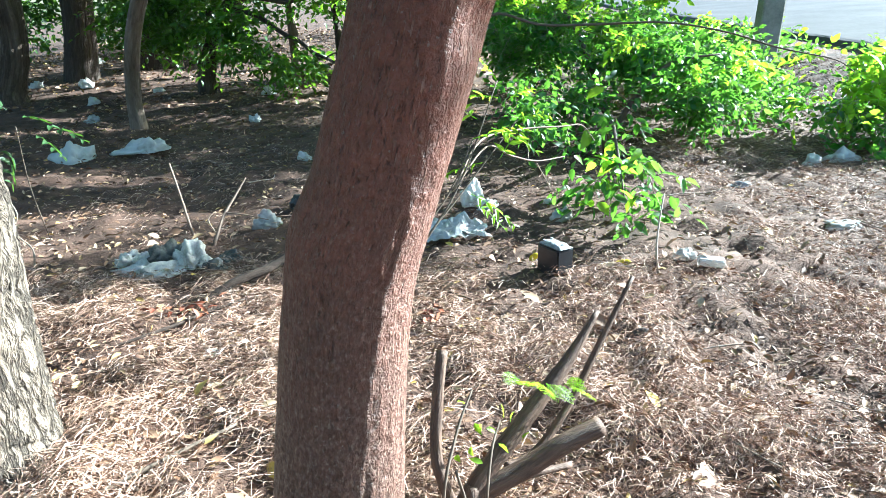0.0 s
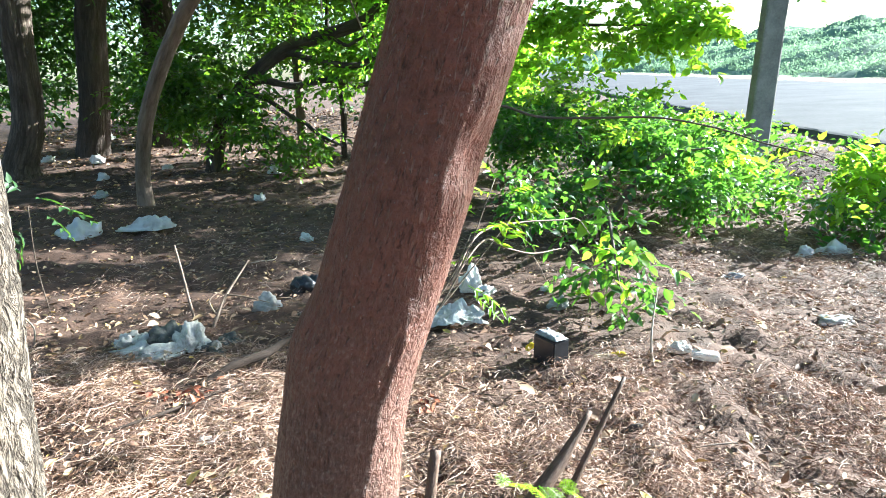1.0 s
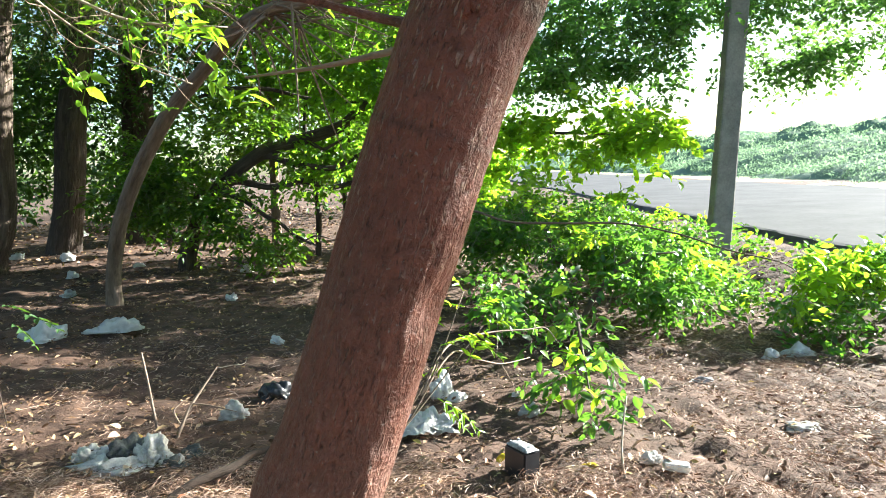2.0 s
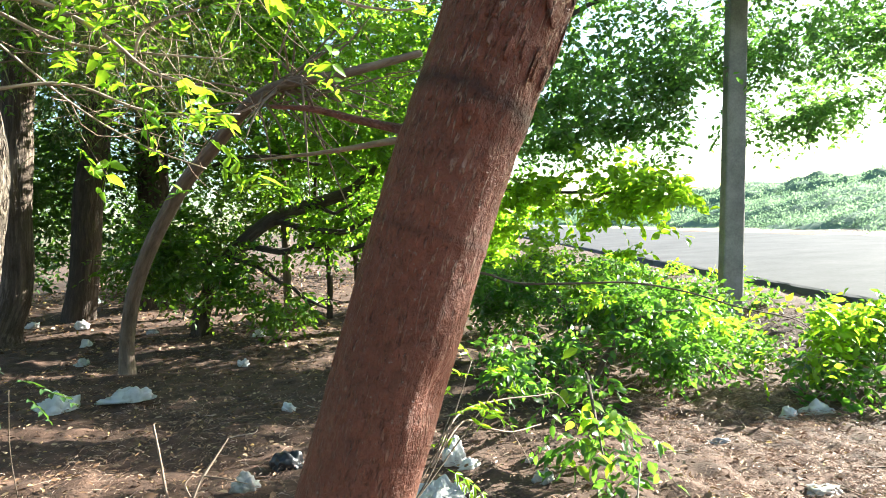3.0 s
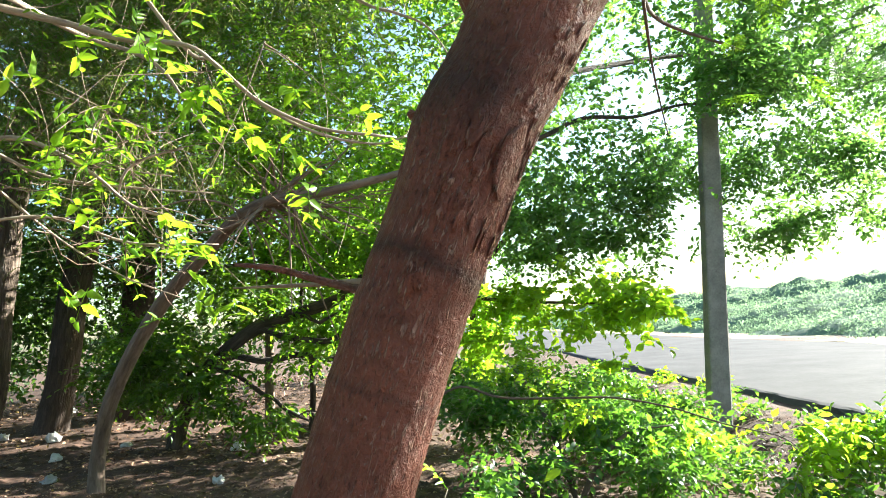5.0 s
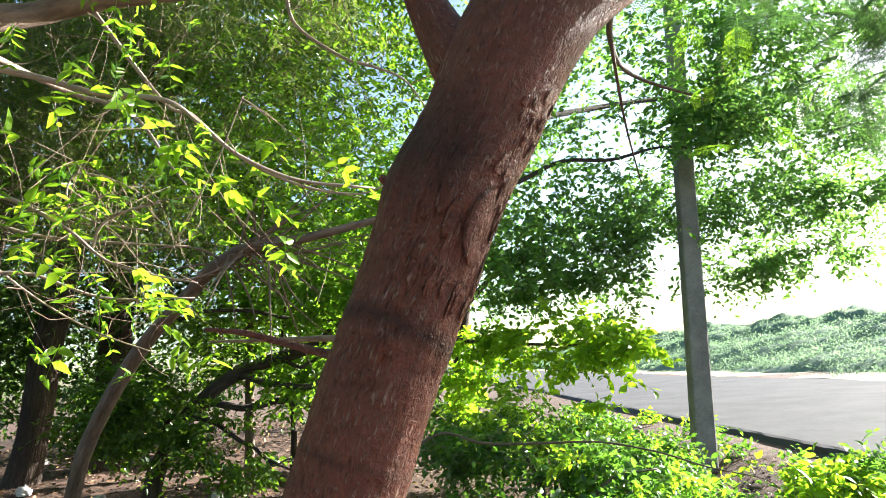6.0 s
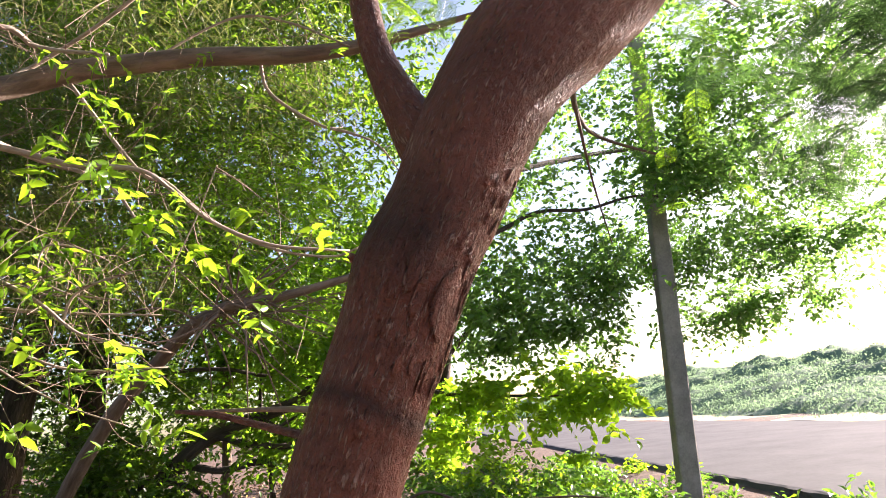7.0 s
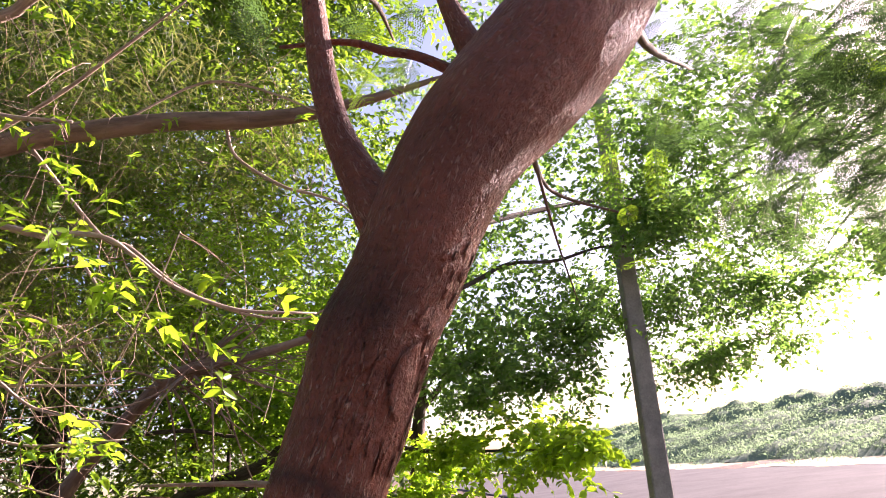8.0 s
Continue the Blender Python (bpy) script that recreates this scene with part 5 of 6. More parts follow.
def fronds(parent, spots, dirs, length, pairs, pinna, leaflets, mat, name="frond", droop=0.5, jitter=0.08, share=0.34, wide=0.42, split=True):
    """Feathery leaves: a midrib with paired side ribs, each lined with small leaflets. One part per call."""
    n = len(spots)
    up = np.array([0, 0, 1.0]) + RNG.normal(size=(n, 3)) * 0.35
    side = unit(np.cross(dirs, up))
    pos, axs, ups, lens, ribs = [], [], [], [], []
    for i in range(n):
        L = length * RNG.uniform(0.75, 1.2)
        d, sd = dirs[i], side[i]
        nr = np.cross(sd, d)

        def at(s):
            return spots[i] + d * L * s + np.array([0, 0, -1.0]) * droop * L * s * s * 0.6
        ribs.append([at(q) for q in np.linspace(0, 1, 4)])
        for s in np.linspace(0.18, 1.0, pairs):
            pl = pinna * (0.55 + 0.45 * math.sin(math.pi * min(1, s * 1.05))) * (L / length)
            for sg in (-1, 1):
                pd = unit(d * 0.45 + sd * sg - nr * 0.12)
                if leaflets <= 1:
                    pos.append(at(s)); axs.append(pd); ups.append(nr); lens.append(pl)
                    continue
                for q in np.linspace(0.12, 1.0, leaflets):
                    b = at(s) + pd * pl * q + np.array([0, 0, -0.15]) * pl * q * q
                    for sg2 in (-1, 1):
                        pos.append(b); axs.append(unit(pd * 0.5 + d * sg2 * 0.9)); ups.append(nr); lens.append(pl * share)
    up_arr = np.array(ups) + RNG.normal(size=(len(ups), 3)) * 0.2
    if split:
        ax, k = np.array(axs) + RNG.normal(size=(len(axs), 3)) * jitter, len(pos) // n
        for i in range(n):
            w = range(i * k, (i + 1) * k)
            if leaflets <= 1:
                sp = put_under(new(name, strips(name, np.array(ribs[i:i + 1]), 0.0012 + length * 0.004, mat)), parent)
                for j in w:
                    new("leaflet", leaf_mesh("leaflet", pos[j:j + 1], ax[j:j + 1], up_arr[j:j + 1], np.array(lens[j:j + 1]), wide, SLIM, mat)).parent = sp
            else:
                w = slice(i * k, (i + 1) * k)
                sp = put_under(new(name, leaf_mesh(name, pos[w], ax[w], up_arr[w], np.array(lens[w]), wide, KITE, mat)), parent)
                sp["kind"] = "stuff"
                new("midrib", strips("midrib", np.array(ribs[i:i + 1]), 0.0012 + length * 0.004, mat)).parent = sp
        return
    put_under(new(name, leaf_mesh(name, pos, np.array(axs) + RNG.normal(size=(len(axs), 3)) * jitter, up_arr, np.array(lens), wide, SLIM if leaflets <= 1 else KITE, mat)), parent)["kind"] = "stuff"
    put_under(new("midrib", strips("midrib", np.array(ribs), 0.0012 + length * 0.004, mat)), parent)["kind"] = "stuff"


build_stump()

# ---- near hanging branches of the rough-barked tree ----
BRANCHES = [
    ([(-1.32, 1.0, 2.5), (-1.138, 1.172, 2.497), (-0.955, 1.167, 2.44), (-0.792, 1.163, 2.382), (-0.575, 1.162, 2.347), (-0.479, 1.206, 2.278), (-0.362, 1.255, 2.175), (-0.184, 1.318, 2.098), (0.008, 1.38, 2.08), (0.088, 1.448, 2.088)], [0.022, 0.02, 0.017, 0.015, 0.012, 0.011, 0.011, 0.01, 0.008, 0.005]),
    ([(-1.16, 0.85, 1.9), (-1.148, 0.952, 1.978), (-1.043, 0.961, 2.0), (-0.97, 0.974, 1.992), (-0.881, 0.989, 1.947), (-0.792, 1.005, 1.882), (-0.703, 1.023, 1.797), (-0.593, 1.037, 1.752), (-0.447, 1.049, 1.715)], [0.016, 0.014, 0.012, 0.011, 0.009, 0.008, 0.006, 0.005, 0.003]),
    ([(-1.3, 1.1, 2.62), (-1.121, 1.606, 2.606), (-0.927, 1.556, 2.518), (-0.784, 1.509, 2.415), (-0.671, 1.468, 2.243), (-0.589, 1.424, 2.129)], [0.018, 0.015, 0.012, 0.01, 0.008, 0.004]),
    ([(-0.9, 1.36, 2.8), (-0.663, 1.402, 2.449), (-0.573, 1.436, 2.407), (-0.443, 1.475, 2.277), (-0.307, 1.511, 2.186), (-0.144, 1.544, 2.123), (0.025, 1.574, 2.102), (0.125, 1.601, 2.139)], [0.012, 0.011, 0.01, 0.01, 0.009, 0.008, 0.006, 0.004]),
    ([(-0.672, 1.132, 2.043), (-0.75, 1.132, 2.083), (-0.848, 1.134, 2.098), (-0.87, 1.141, 2.01), (-0.785, 1.143, 1.943), (-0.626, 1.141, 1.907)], [0.004, 0.005, 0.005, 0.005, 0.004, 0.003]),
    ([(-0.756, 1.051, 1.831), (-0.726, 1.044, 1.906), (-0.656, 1.039, 1.944), (-0.553, 1.034, 1.964)], [0.007, 0.007, 0.006, 0.003]),
    ([(-1.2, 0.9, 2.72), (-0.95, 1.0, 2.8), (-0.87, 1.08, 2.77), (-0.64, 1.06, 2.72)], [0.014, 0.014, 0.013, 0.008]),
    ([(-1.2, 0.95, 2.95), (-0.85, 0.98, 3.08), (-0.75, 0.95, 3.12), (-0.6, 0.9, 3.2)], [0.03, 0.028, 0.026, 0.02]),
    ([(-1.1, 1.35, 2.82), (-1.02, 1.39, 2.9), (-0.8, 1.32, 2.99), (-0.58, 1.24, 3.1), (-0.29, 1.14, 3.26)], [0.014, 0.012, 0.011, 0.01, 0.006]),
    ([(-0.2, 1.36, 2.86), (-0.17, 1.4, 2.73), (0.0, 1.42, 2.6), (0.12, 1.41, 2.55), (0.23, 1.41, 2.49), (0.32, 1.42, 2.35)], [0.011, 0.01, 0.009, 0.008, 0.006, 0.003]),
    ([(-0.6, 1.35, 2.87), (-0.29, 1.33, 3.02), (-0.08, 1.31, 2.98), (0.15, 1.32, 2.87)], [0.006, 0.007, 0.007, 0.005]),
    ([(-1.1, 1.0, 1.98), (-0.95, 1.04, 1.9), (-0.75, 1.1, 1.87), (-0.5, 1.16, 1.85)], [0.008, 0.007, 0.006, 0.003]),
    ([(-1.15, 0.95, 1.75), (-0.95, 1.05, 1.78), (-0.75, 1.12, 1.7), (-0.5, 1.2, 1.69)], [0.008, 0.007, 0.006, 0.003]),
    ([(-1.1, 0.95, 1.9), (-0.95, 1.1, 1.72), (-0.78, 1.14, 1.6), (-0.6, 1.14, 1.52)], [0.006, 0.005, 0.004, 0.003]),
    ([(-0.3, 1.05, 2.3), (-0.4, 1.1, 2.1), (-0.55, 1.2, 1.9)], [0.003, 0.003, 0.002]),
]
for i, (p, r) in enumerate(BRANCHES):
    limb("branch", tube(p, [0.68 * q for q in r], 8, 6, 0.08, i * 1.7), M_TWIG, near_left, "pale thin hanging branch" if i < 4 else "")

# side twigs that spring from those branches
def side_twigs(count):
    lines, base = [], []
    for _ in range(count):
        p = np.array(BRANCHES[RNG.integers(0, len(BRANCHES))][0])
        i = RNG.integers(1, len(p))
        o = p[i - 1] + (p[i] - p[i - 1]) * RNG.random()
        if o[0] < -1.15:
            o[0] += 0.3
        d = unit(RNG.normal(size=3) * (1, 0.7, 0.8) + np.array([0.2, 0, -0.1]))
        L = RNG.uniform(0.12, 0.4)
        c = RNG.normal(size=3) * 0.3
        end = o + d * L + c * L * 2
        if end[2] < 1.55 or end[0] < -1.1:
            c[2], c[0] = abs(c[2]), abs(c[0])
        lines.append([o + d * L * s + c * L * 2 * s * s for s in np.linspace(0, 1, 5)])
    return np.array(lines)


TW = side_twigs(230)
put_under(new("twig_work", strips("twig_work", TW, RNG.uniform(0.001, 0.0026, len(TW)), M_TWIG_BROWN)), near_left)["kind"] = "stuff"

SPRIGS = np.array([(-0.87, 1.04, 1.98), (-0.85, 1.05, 1.9), (-0.38, 1.02, 2.02), (-0.23, 1.03, 1.92), (-0.27, 1.03, 1.97), (0.0, 1.0, 2.18), (-0.6, 1.01, 2.3), (-0.57, 1.1, 1.6), (-0.57, 1.08, 1.77),
                   (-0.72, 1.03, 2.11), (-0.46, 1.02, 2.15), (-0.94, 1.04, 2.1), (-0.98, 1.06, 1.85), (-0.81, 1.0, 2.42), (-0.62, 1.01, 2.33), (-0.44, 1.05, 2.05), (-0.88, 1.09, 2.03), (-0.66, 1.06, 2.06), (-0.48, 1.03, 2.15), (-0.86, 1.16, 1.71), (-0.74, 1.05, 2.36)])
SPRIGS = np.vstack([SPRIGS, SPRIGS[RNG.integers(0, len(SPRIGS), 14)] + RNG.normal(size=(14, 3)) * 0.1, TW[RNG.integers(0, len(TW), 12), -1]])
SD = unit(RNG.normal(size=(len(SPRIGS), 3)) * (1, 0.6, 0.4) + np.array([0.25, -0.1, -0.35]))
fronds(near_left, SPRIGS[:36], SD[:36], 0.07, 3, 0.066, 1, M_LEAF_FRESH_LIT, "leaf_spray", droop=0.7, wide=0.46, jitter=0.4)
fronds(near_left, SPRIGS[36:], SD[36:], 0.07, 3, 0.066, 1, M_LEAF_FRESH_LIT, "crown", droop=0.7, wide=0.46, jitter=0.4, split=False)
SHADE = TW[RNG.integers(0, len(TW), 90), 3] + RNG.normal(size=(90, 3)) * 0.06
fronds(near_left, SHADE, unit(RNG.normal(size=(90, 3)) + np.array([0, 0, -0.4])), 0.09, 4, 0.05, 1, M_LEAF_CROWN, "crown", droop=0.7, wide=0.3, jitter=0.35, split=False)

# hanging fine needle-like foliage of the trees behind
def fine_foliage(parent, blobs, count, length, mat):
    o = in_blobs(blobs, count, 20)
    d = unit(RNG.normal(size=(count, 3)) * (1, 1, 0.6) + np.array([0.1, 0, -0.5]))
    s = np.linspace(0, 1, 4)[None, :, None]
    L = (length * RNG.uniform(0.5, 1.3, count))[:, None, None]
    lines = o[:, None] + d[:, None] * L * s + np.array([0, 0, -0.5]) * L * s * s
    put_under(new("needle_sprays", ribbons("needle_sprays", lines, RNG.uniform(0.002, 0.005, count), mat)), parent)["kind"] = "stuff"


# ---- feathery crown of the leaning tree ----
leaning = bpy.data.objects["leaning_tree"]
CROWN_LIMBS = [([(0.9, 0.1, 2.55), (1.1, 0.5, 2.8), (1.4, 1.0, 2.9), (1.9, 1.5, 3.1)], [0.03, 0.025, 0.018, 0.008]),
               ([(0.55, 0.1, 2.12), (0.72, 0.5, 2.3), (0.85, 0.9, 2.36), (1.05, 1.25, 2.4), (1.4, 1.4, 2.35)], [0.014, 0.011, 0.009, 0.007, 0.004]),
               ([(1.1, 0.2, 2.95), (1.7, 0.6, 3.2), (2.4, 1.0, 3.3)], [0.03, 0.02, 0.008]),
               ([(0.85, 0.9, 2.36), (0.98, 1.2, 2.2), (1.05, 1.3, 2.0)], [0.006, 0.004, 0.002]),
               ([(0.2, 0.14, 2.5), (0.35, 0.6, 2.8), (0.45, 1.0, 2.95)], [0.012, 0.009, 0.004])]
for i, (p, r) in enumerate(CROWN_LIMBS):
    limb("branch", tube(p, r, 8, 5, 0.08, i + 0.3), M_TWIG_DARK, leaning)
FR = np.array([(1.4, 1.15, 2.27), (1.5, 1.2, 2.17), (1.23, 1.13, 2.56), (1.54, 1.09, 2.6), (1.27, 1.2, 2.23), (1.4, 1.22, 2.1), (1.62, 1.23, 2.96), (1.79, 1.19, 3.0), (2.02, 1.16, 2.98), (2.14, 1.13, 3.0), (1.48, 1.24, 3.0), (1.38, 1.36, 2.7), (1.54, 1.35, 2.66), (1.9, 1.24, 2.81), (2.32, 1.14, 2.9), (2.39, 1.4, 2.1), (2.33, 1.5, 1.75), (1.15, 1.1, 2.65), (1.2, 1.2, 2.75)])
FD = unit(RNG.normal(size=(len(FR), 3)) * (1, 0.5, 0.5) + np.array([0.2, 0, -0.3]))
FD[0] = unit(np.array([0.75, 0.1, 0.62]))
FD[1] = unit(np.array([0.7, -0.1, -0.5]))
fronds(leaning, FR, FD, 0.2, 11, 0.05, 8, M_LEAF_CROWN, "frond", share=0.2)
FL = np.array([(0.32, 0.98, 2.82), (0.43, 0.99, 2.72), (0.33, 0.93, 2.93), (0.5, 0.94, 2.84), (0.3, 0.92, 2.98), (0.42, 1.0, 2.9), (0.25, 1.05, 2.9), (0.5, 1.05, 2.75)])
fronds(leaning, FL, unit(RNG.normal(size=(len(FL), 3)) * 0.5 + np.array([0.3, -0.1, -0.35])), 0.26, 12, 0.07, 8, M_LEAF_FRESH_LIT, "frond", share=0.2)
# the two blobs at x 2.75 are added to keep sun off the upper trunk
FC = in_blobs([(2.6, 1.8, 3.0, 0.6, 0.6, 0.5, 4.5), (3.2, 1.9, 2.9, 0.5, 0.5, 0.5, 3), (2.35, 1.7, 2.55, 0.35, 0.5, 0.3, 1.6), (2.75, 1.15, 2.85, 0.5, 0.42, 0.6, 13), (2.75, 1.25, 2.35, 0.35, 0.3, 0.22, 2.5), (3.0, 1.9, 3.7, 0.8, 0.6, 0.4, 2), (1.9, 1.5, 3.4, 1.0, 0.8, 0.5, 2), (2.8, 1.8, 3.2, 0.8, 0.8, 0.6, 2), (1.6, 0.6, 3.7, 0.9, 0.8, 0.5, 1), (2.6, 2.2, 2.6, 0.5, 0.6, 0.4, 0.7), (0.4, 1.3, 3.5, 0.8, 0.6, 0.4, 0.8)], 620)
fronds(leaning, FC, unit(RNG.normal(size=(len(FC), 3)) * (1, 1, 0.4) + np.array([0, 0, -0.25])), 0.25, 10, 0.066, 6, M_LEAF_FERN, "crown", share=0.27, split=False)
fine_foliage(left_tree, [(-1.6, 4.6, 4.2, 1.1, 0.8, 0.9, 2), (-3.0, 5.4, 3.6, 1.1, 0.9, 1.1, 2), (-0.6, 4.8, 4.6, 0.9, 0.8, 0.8, 1.5), (-3.4, 6.0, 5.0, 1.5, 1.0, 1.0, 2), (-2.2, 5.0, 2.9, 1.0, 0.5, 0.5, 1), (-2.0, 4.2, 5.0, 1.6, 1.0, 0.8, 3), (-3.4, 5.0, 4.4, 1.2, 1.0, 0.8, 2)], 9500, 0.2, M_NEEDLE)
foliage(left_tree, [(-1.6, 4.8, 4.1, 1.1, 0.8, 0.8, 2), (-3.0, 5.5, 3.7, 1.1, 0.9, 1.0, 2), (-0.5, 4.9, 4.3, 0.8, 0.7, 0.8, 1.6), (-3.4, 6.0, 4.8, 1.3, 0.9, 0.9, 1.6), (-2.1, 4.8, 4.9, 1.4, 0.9, 0.7, 2)], 1500, 9, 0.34, 0.075, 0.36, SLIM, M_LEAF_SHADE, M_TWIG_BROWN, clumps=10, keep=open_to_sun)
foliage(thin_tree, [(-1.2, 4.4, 3.3, 1.0, 0.5, 0.6, 2), (-0.4, 4.5, 3.4, 0.7, 0.5, 0.6, 2), (-2.2, 5.2, 3.0, 0.7, 0.5, 0.6, 1.5), (-0.5, 4.4, 2.5, 0.5, 0.4, 0.3, 0.8)], 480, 8, 0.3, 0.07, 0.34, LEAF, M_LEAF_CROWN, M_TWIG, clumps=8)

# tangle of dead brown twigs where the thin tree forks
NEST = [(-1.1, 4.2, 2.36), (-0.95, 4.06, 2.39), (-0.78, 4.02, 2.42)]
for i in range(34):
    o = np.array(NEST[i % 3]) + RNG.normal(size=3) * 0.05
    d = unit(RNG.normal(size=3) * (1.0, 0.5, 0.8) + np.array([0.35, -0.25, -0.15]))
    L, c = RNG.uniform(0.35, 1.1), RNG.normal(size=3) * 0.25 + np.array([0, 0, -0.2])
    limb("twig", tube([o + d * L * q + c * L * q * q for q in (0.0, 0.3, 0.65, 1.0)], [0.011, 0.009, 0.007, 0.003], 5, 4, 0.0, i), M_TWIG_BROWN, thin_tree)

# yellow-green seedling behind the leaning trunk
seedling = thing("seedling", "yellow-green seedling with feathery leaflets", "plant", at=(-0.27, 1.2, -0.04))
for p in ([(-0.27, 1.2, -0.08), (-0.16, 1.28, 0.2), (0.04, 1.45, 0.45), (0.2, 1.6, 0.78)], [(-0.27, 1.2, -0.08), (-0.17, 1.3, 0.2), (0.06, 1.5, 0.42), (0.28, 1.7, 0.62)], [(-0.27, 1.2, -0.08), (-0.18, 1.3, 0.22), (0.0, 1.45, 0.42), (0.1, 1.5, 0.6)]):
    limb("stem", tube(p, [0.005, 0.004, 0.003, 0.002], 8, 5, 0.05, 1), M_TWIG_DARK, seedling)
SE = np.array([(0.13, 1.55, 0.5), (0.17, 1.57, 0.62), (0.2, 1.6, 0.78), (0.28, 1.7, 0.62), (0.2, 1.6, 0.5), (0.1, 1.5, 0.6), (0.08, 1.5, 0.4), (0.1, 1.52, 0.35), (0.24, 1.65, 0.7), (0.2, 1.6, 0.72), (0.12, 1.54, 0.66)])
fronds(seedling, SE, unit(RNG.normal(size=(len(SE), 3)) * (0.8, 0.5, 0.4) + np.array([0.35, -0.1, 0.2])), 0.15, 5, 0.055, 1, M_LEAF_FRESH_LIT, "leaf_spray", wide=0.3, jitter=0.25)
for p, r in (([(0.02, 1.4, 0.45), (0.129, 1.6, 0.568), (0.301, 1.838, 0.55), (0.5, 1.98, 0.52), (0.597, 2.067, 0.5), (0.66, 2.1, 0.42)], [0.006, 0.007, 0.006, 0.005, 0.004, 0.002]),
             ([(0.02, 1.4, 0.45), (0.149, 1.595, 0.545), (0.25, 1.7, 0.48), (0.362, 1.798, 0.427), (0.514, 2.021, 0.38)], [0.006, 0.006, 0.006, 0.005, 0.003]),
             ([(0.36, 1.8, 0.42), (0.4, 1.82, 0.34), (0.43, 1.83, 0.27)], [0.003, 0.003, 0.002])):
    limb("bare_twig", tube(p, [0.62 * q for q in r], 8, 6, 0.08, 2), M_TWIG_BROWN, seedling)

sapling = thing("sapling", "small blue-green sapling in the shade", "plant", at=(-2.15, 2.55, 0.0))
limb("stem", tube([(-2.15, 2.55, -0.02), (-2.14, 2.5, 0.3), (-2.08, 2.44, 0.62)], [0.003, 0.0025, 0.0015], 8, 5), M_TWIG_DARK, sapling)
SA = np.array([(-2.02, 2.43, 0.66), (-1.97, 2.4, 0.58), (-2.1, 2.38, 0.5), (-1.92, 2.41, 0.62), (-2.1, 2.44, 0.7), (-2.14, 2.4, 0.58)])
fronds(sapling, SA, unit(np.array([(0.9, -0.3, 0.1), (0.8, -0.3, -0.4), (0.3, -0.8, -0.3), (0.9, 0, -0.2), (-0.3, -0.4, 0.6), (-0.5, -0.6, -0.1)])), 0.16, 4, 0.075, 1, M_LEAF_DEEP_SHADE, "leaf_spray", wide=0.45)

# ---- sticks and fallen wood ----
def stick(label, p, r, name="stick", mat=None, extra=()):
    t = thing(name, label, "stick", at=tuple(p[0]))
    limb("shaft", tube(p, r, 10, 6, 0.1, len(p)), mat or M_TWIG, t)
    for q, rq in extra:
        limb("side_shoot", tube(q, rq, 8, 4, 0.05, 1), mat or M_TWIG, t)


stick("pale bare stick standing in the ground beside rags", [(-1.315, 2.41, -0.09), (-1.36, 2.47, 0.06), (-1.4, 2.535, 0.18), (-1.458, 2.623, 0.34)], [0.0075, 0.007, 0.0065, 0.005], mat=M_TWIG_BROWN)
stick("knotty pale stick standing in the ground beside rags", [(-1.235, 2.35, -0.09), (-1.2, 2.44, 0.02), (-1.178, 2.53, 0.085), (-1.13, 2.62, 0.16), (-1.093, 2.691, 0.217)], [0.009, 0.0085, 0.008, 0.006, 0.004], mat=M_TWIG_BROWN, extra=[([(-1.18, 2.52, 0.08), (-1.08, 2.5, 0.07), (-0.95, 2.5, 0.03)], [0.005, 0.004, 0.002]), ([(-1.21, 2.42, 0.0), (-1.25, 2.45, 0.07), (-1.22, 2.5, 0.1)], [0.004, 0.004, 0.002])])
stick("brown fallen branch lying on the straw", [(-1.01, 1.58, 0.0), (-0.93, 1.67, 0.03), (-0.86, 1.73, 0.04), (-0.78, 1.8, 0.045), (-0.7, 1.93, 0.05), (-0.55, 2.15, -0.02)], [0.012, 0.017, 0.019, 0.018, 0.016, 0.012], "fallen_branch", M_BRANCH_SHADED)
# added dark strip that draws a cast shadow line across the straw
stick("thin dark twig shape standing for a shadow streak in the straw", [(-0.84, 1.6, 0.0), (-0.97, 1.46, 0.012), (-1.05, 1.34, 0.025), (-1.17, 1.23, 0.03), (-1.29, 1.16, 0.02)], [0.005, 0.006, 0.006, 0.005, 0.003], mat=M_BRANCH_SHADED)
stick("thin grey twig leaning beside the rough trunk", [(-1.98, 2.1, 0.0), (-1.96, 2.1, 0.1), (-2.03, 2.12, 0.18), (-2.0, 2.13, 0.26), (-2.02, 2.14, 0.33)], [0.004, 0.004, 0.003, 0.003, 0.002])
stick("grey bent twig standing at the bush foot", [(0.87, 1.76, -0.13), (0.855, 1.78, -0.02), (0.88, 1.85, 0.08), (0.93, 1.95, 0.2)], [0.006, 0.005, 0.004, 0.003])
stick("dark twig fallen across the straw", [(-0.95, 0.35, 0.05), (-0.8, 0.52, 0.05), (-0.62, 0.72, 0.03)], [0.007, 0.006, 0.004], mat=M_TWIG_DARK)
for i in range(26):
    x, y, a, L = RNG.uniform(-2.2, 2.4), RNG.uniform(0.5, 5.0), RNG.uniform(0, 6.28), RNG.uniform(0.12, 0.4)
    q = [(x + math.cos(a) * L * s + 0.03 * math.sin(5 * s + i), y + math.sin(a) * L * s, float(ground_z(x + math.cos(a) * L * s, y + math.sin(a) * L * s)) + 0.012) for s in (0, 0.33, 0.66, 1)]
    stick("small dry twig lying on the ground", q, [0.004, 0.004, 0.003, 0.002], "twig", M_TWIG if i % 2 else M_TWIG_DARK)

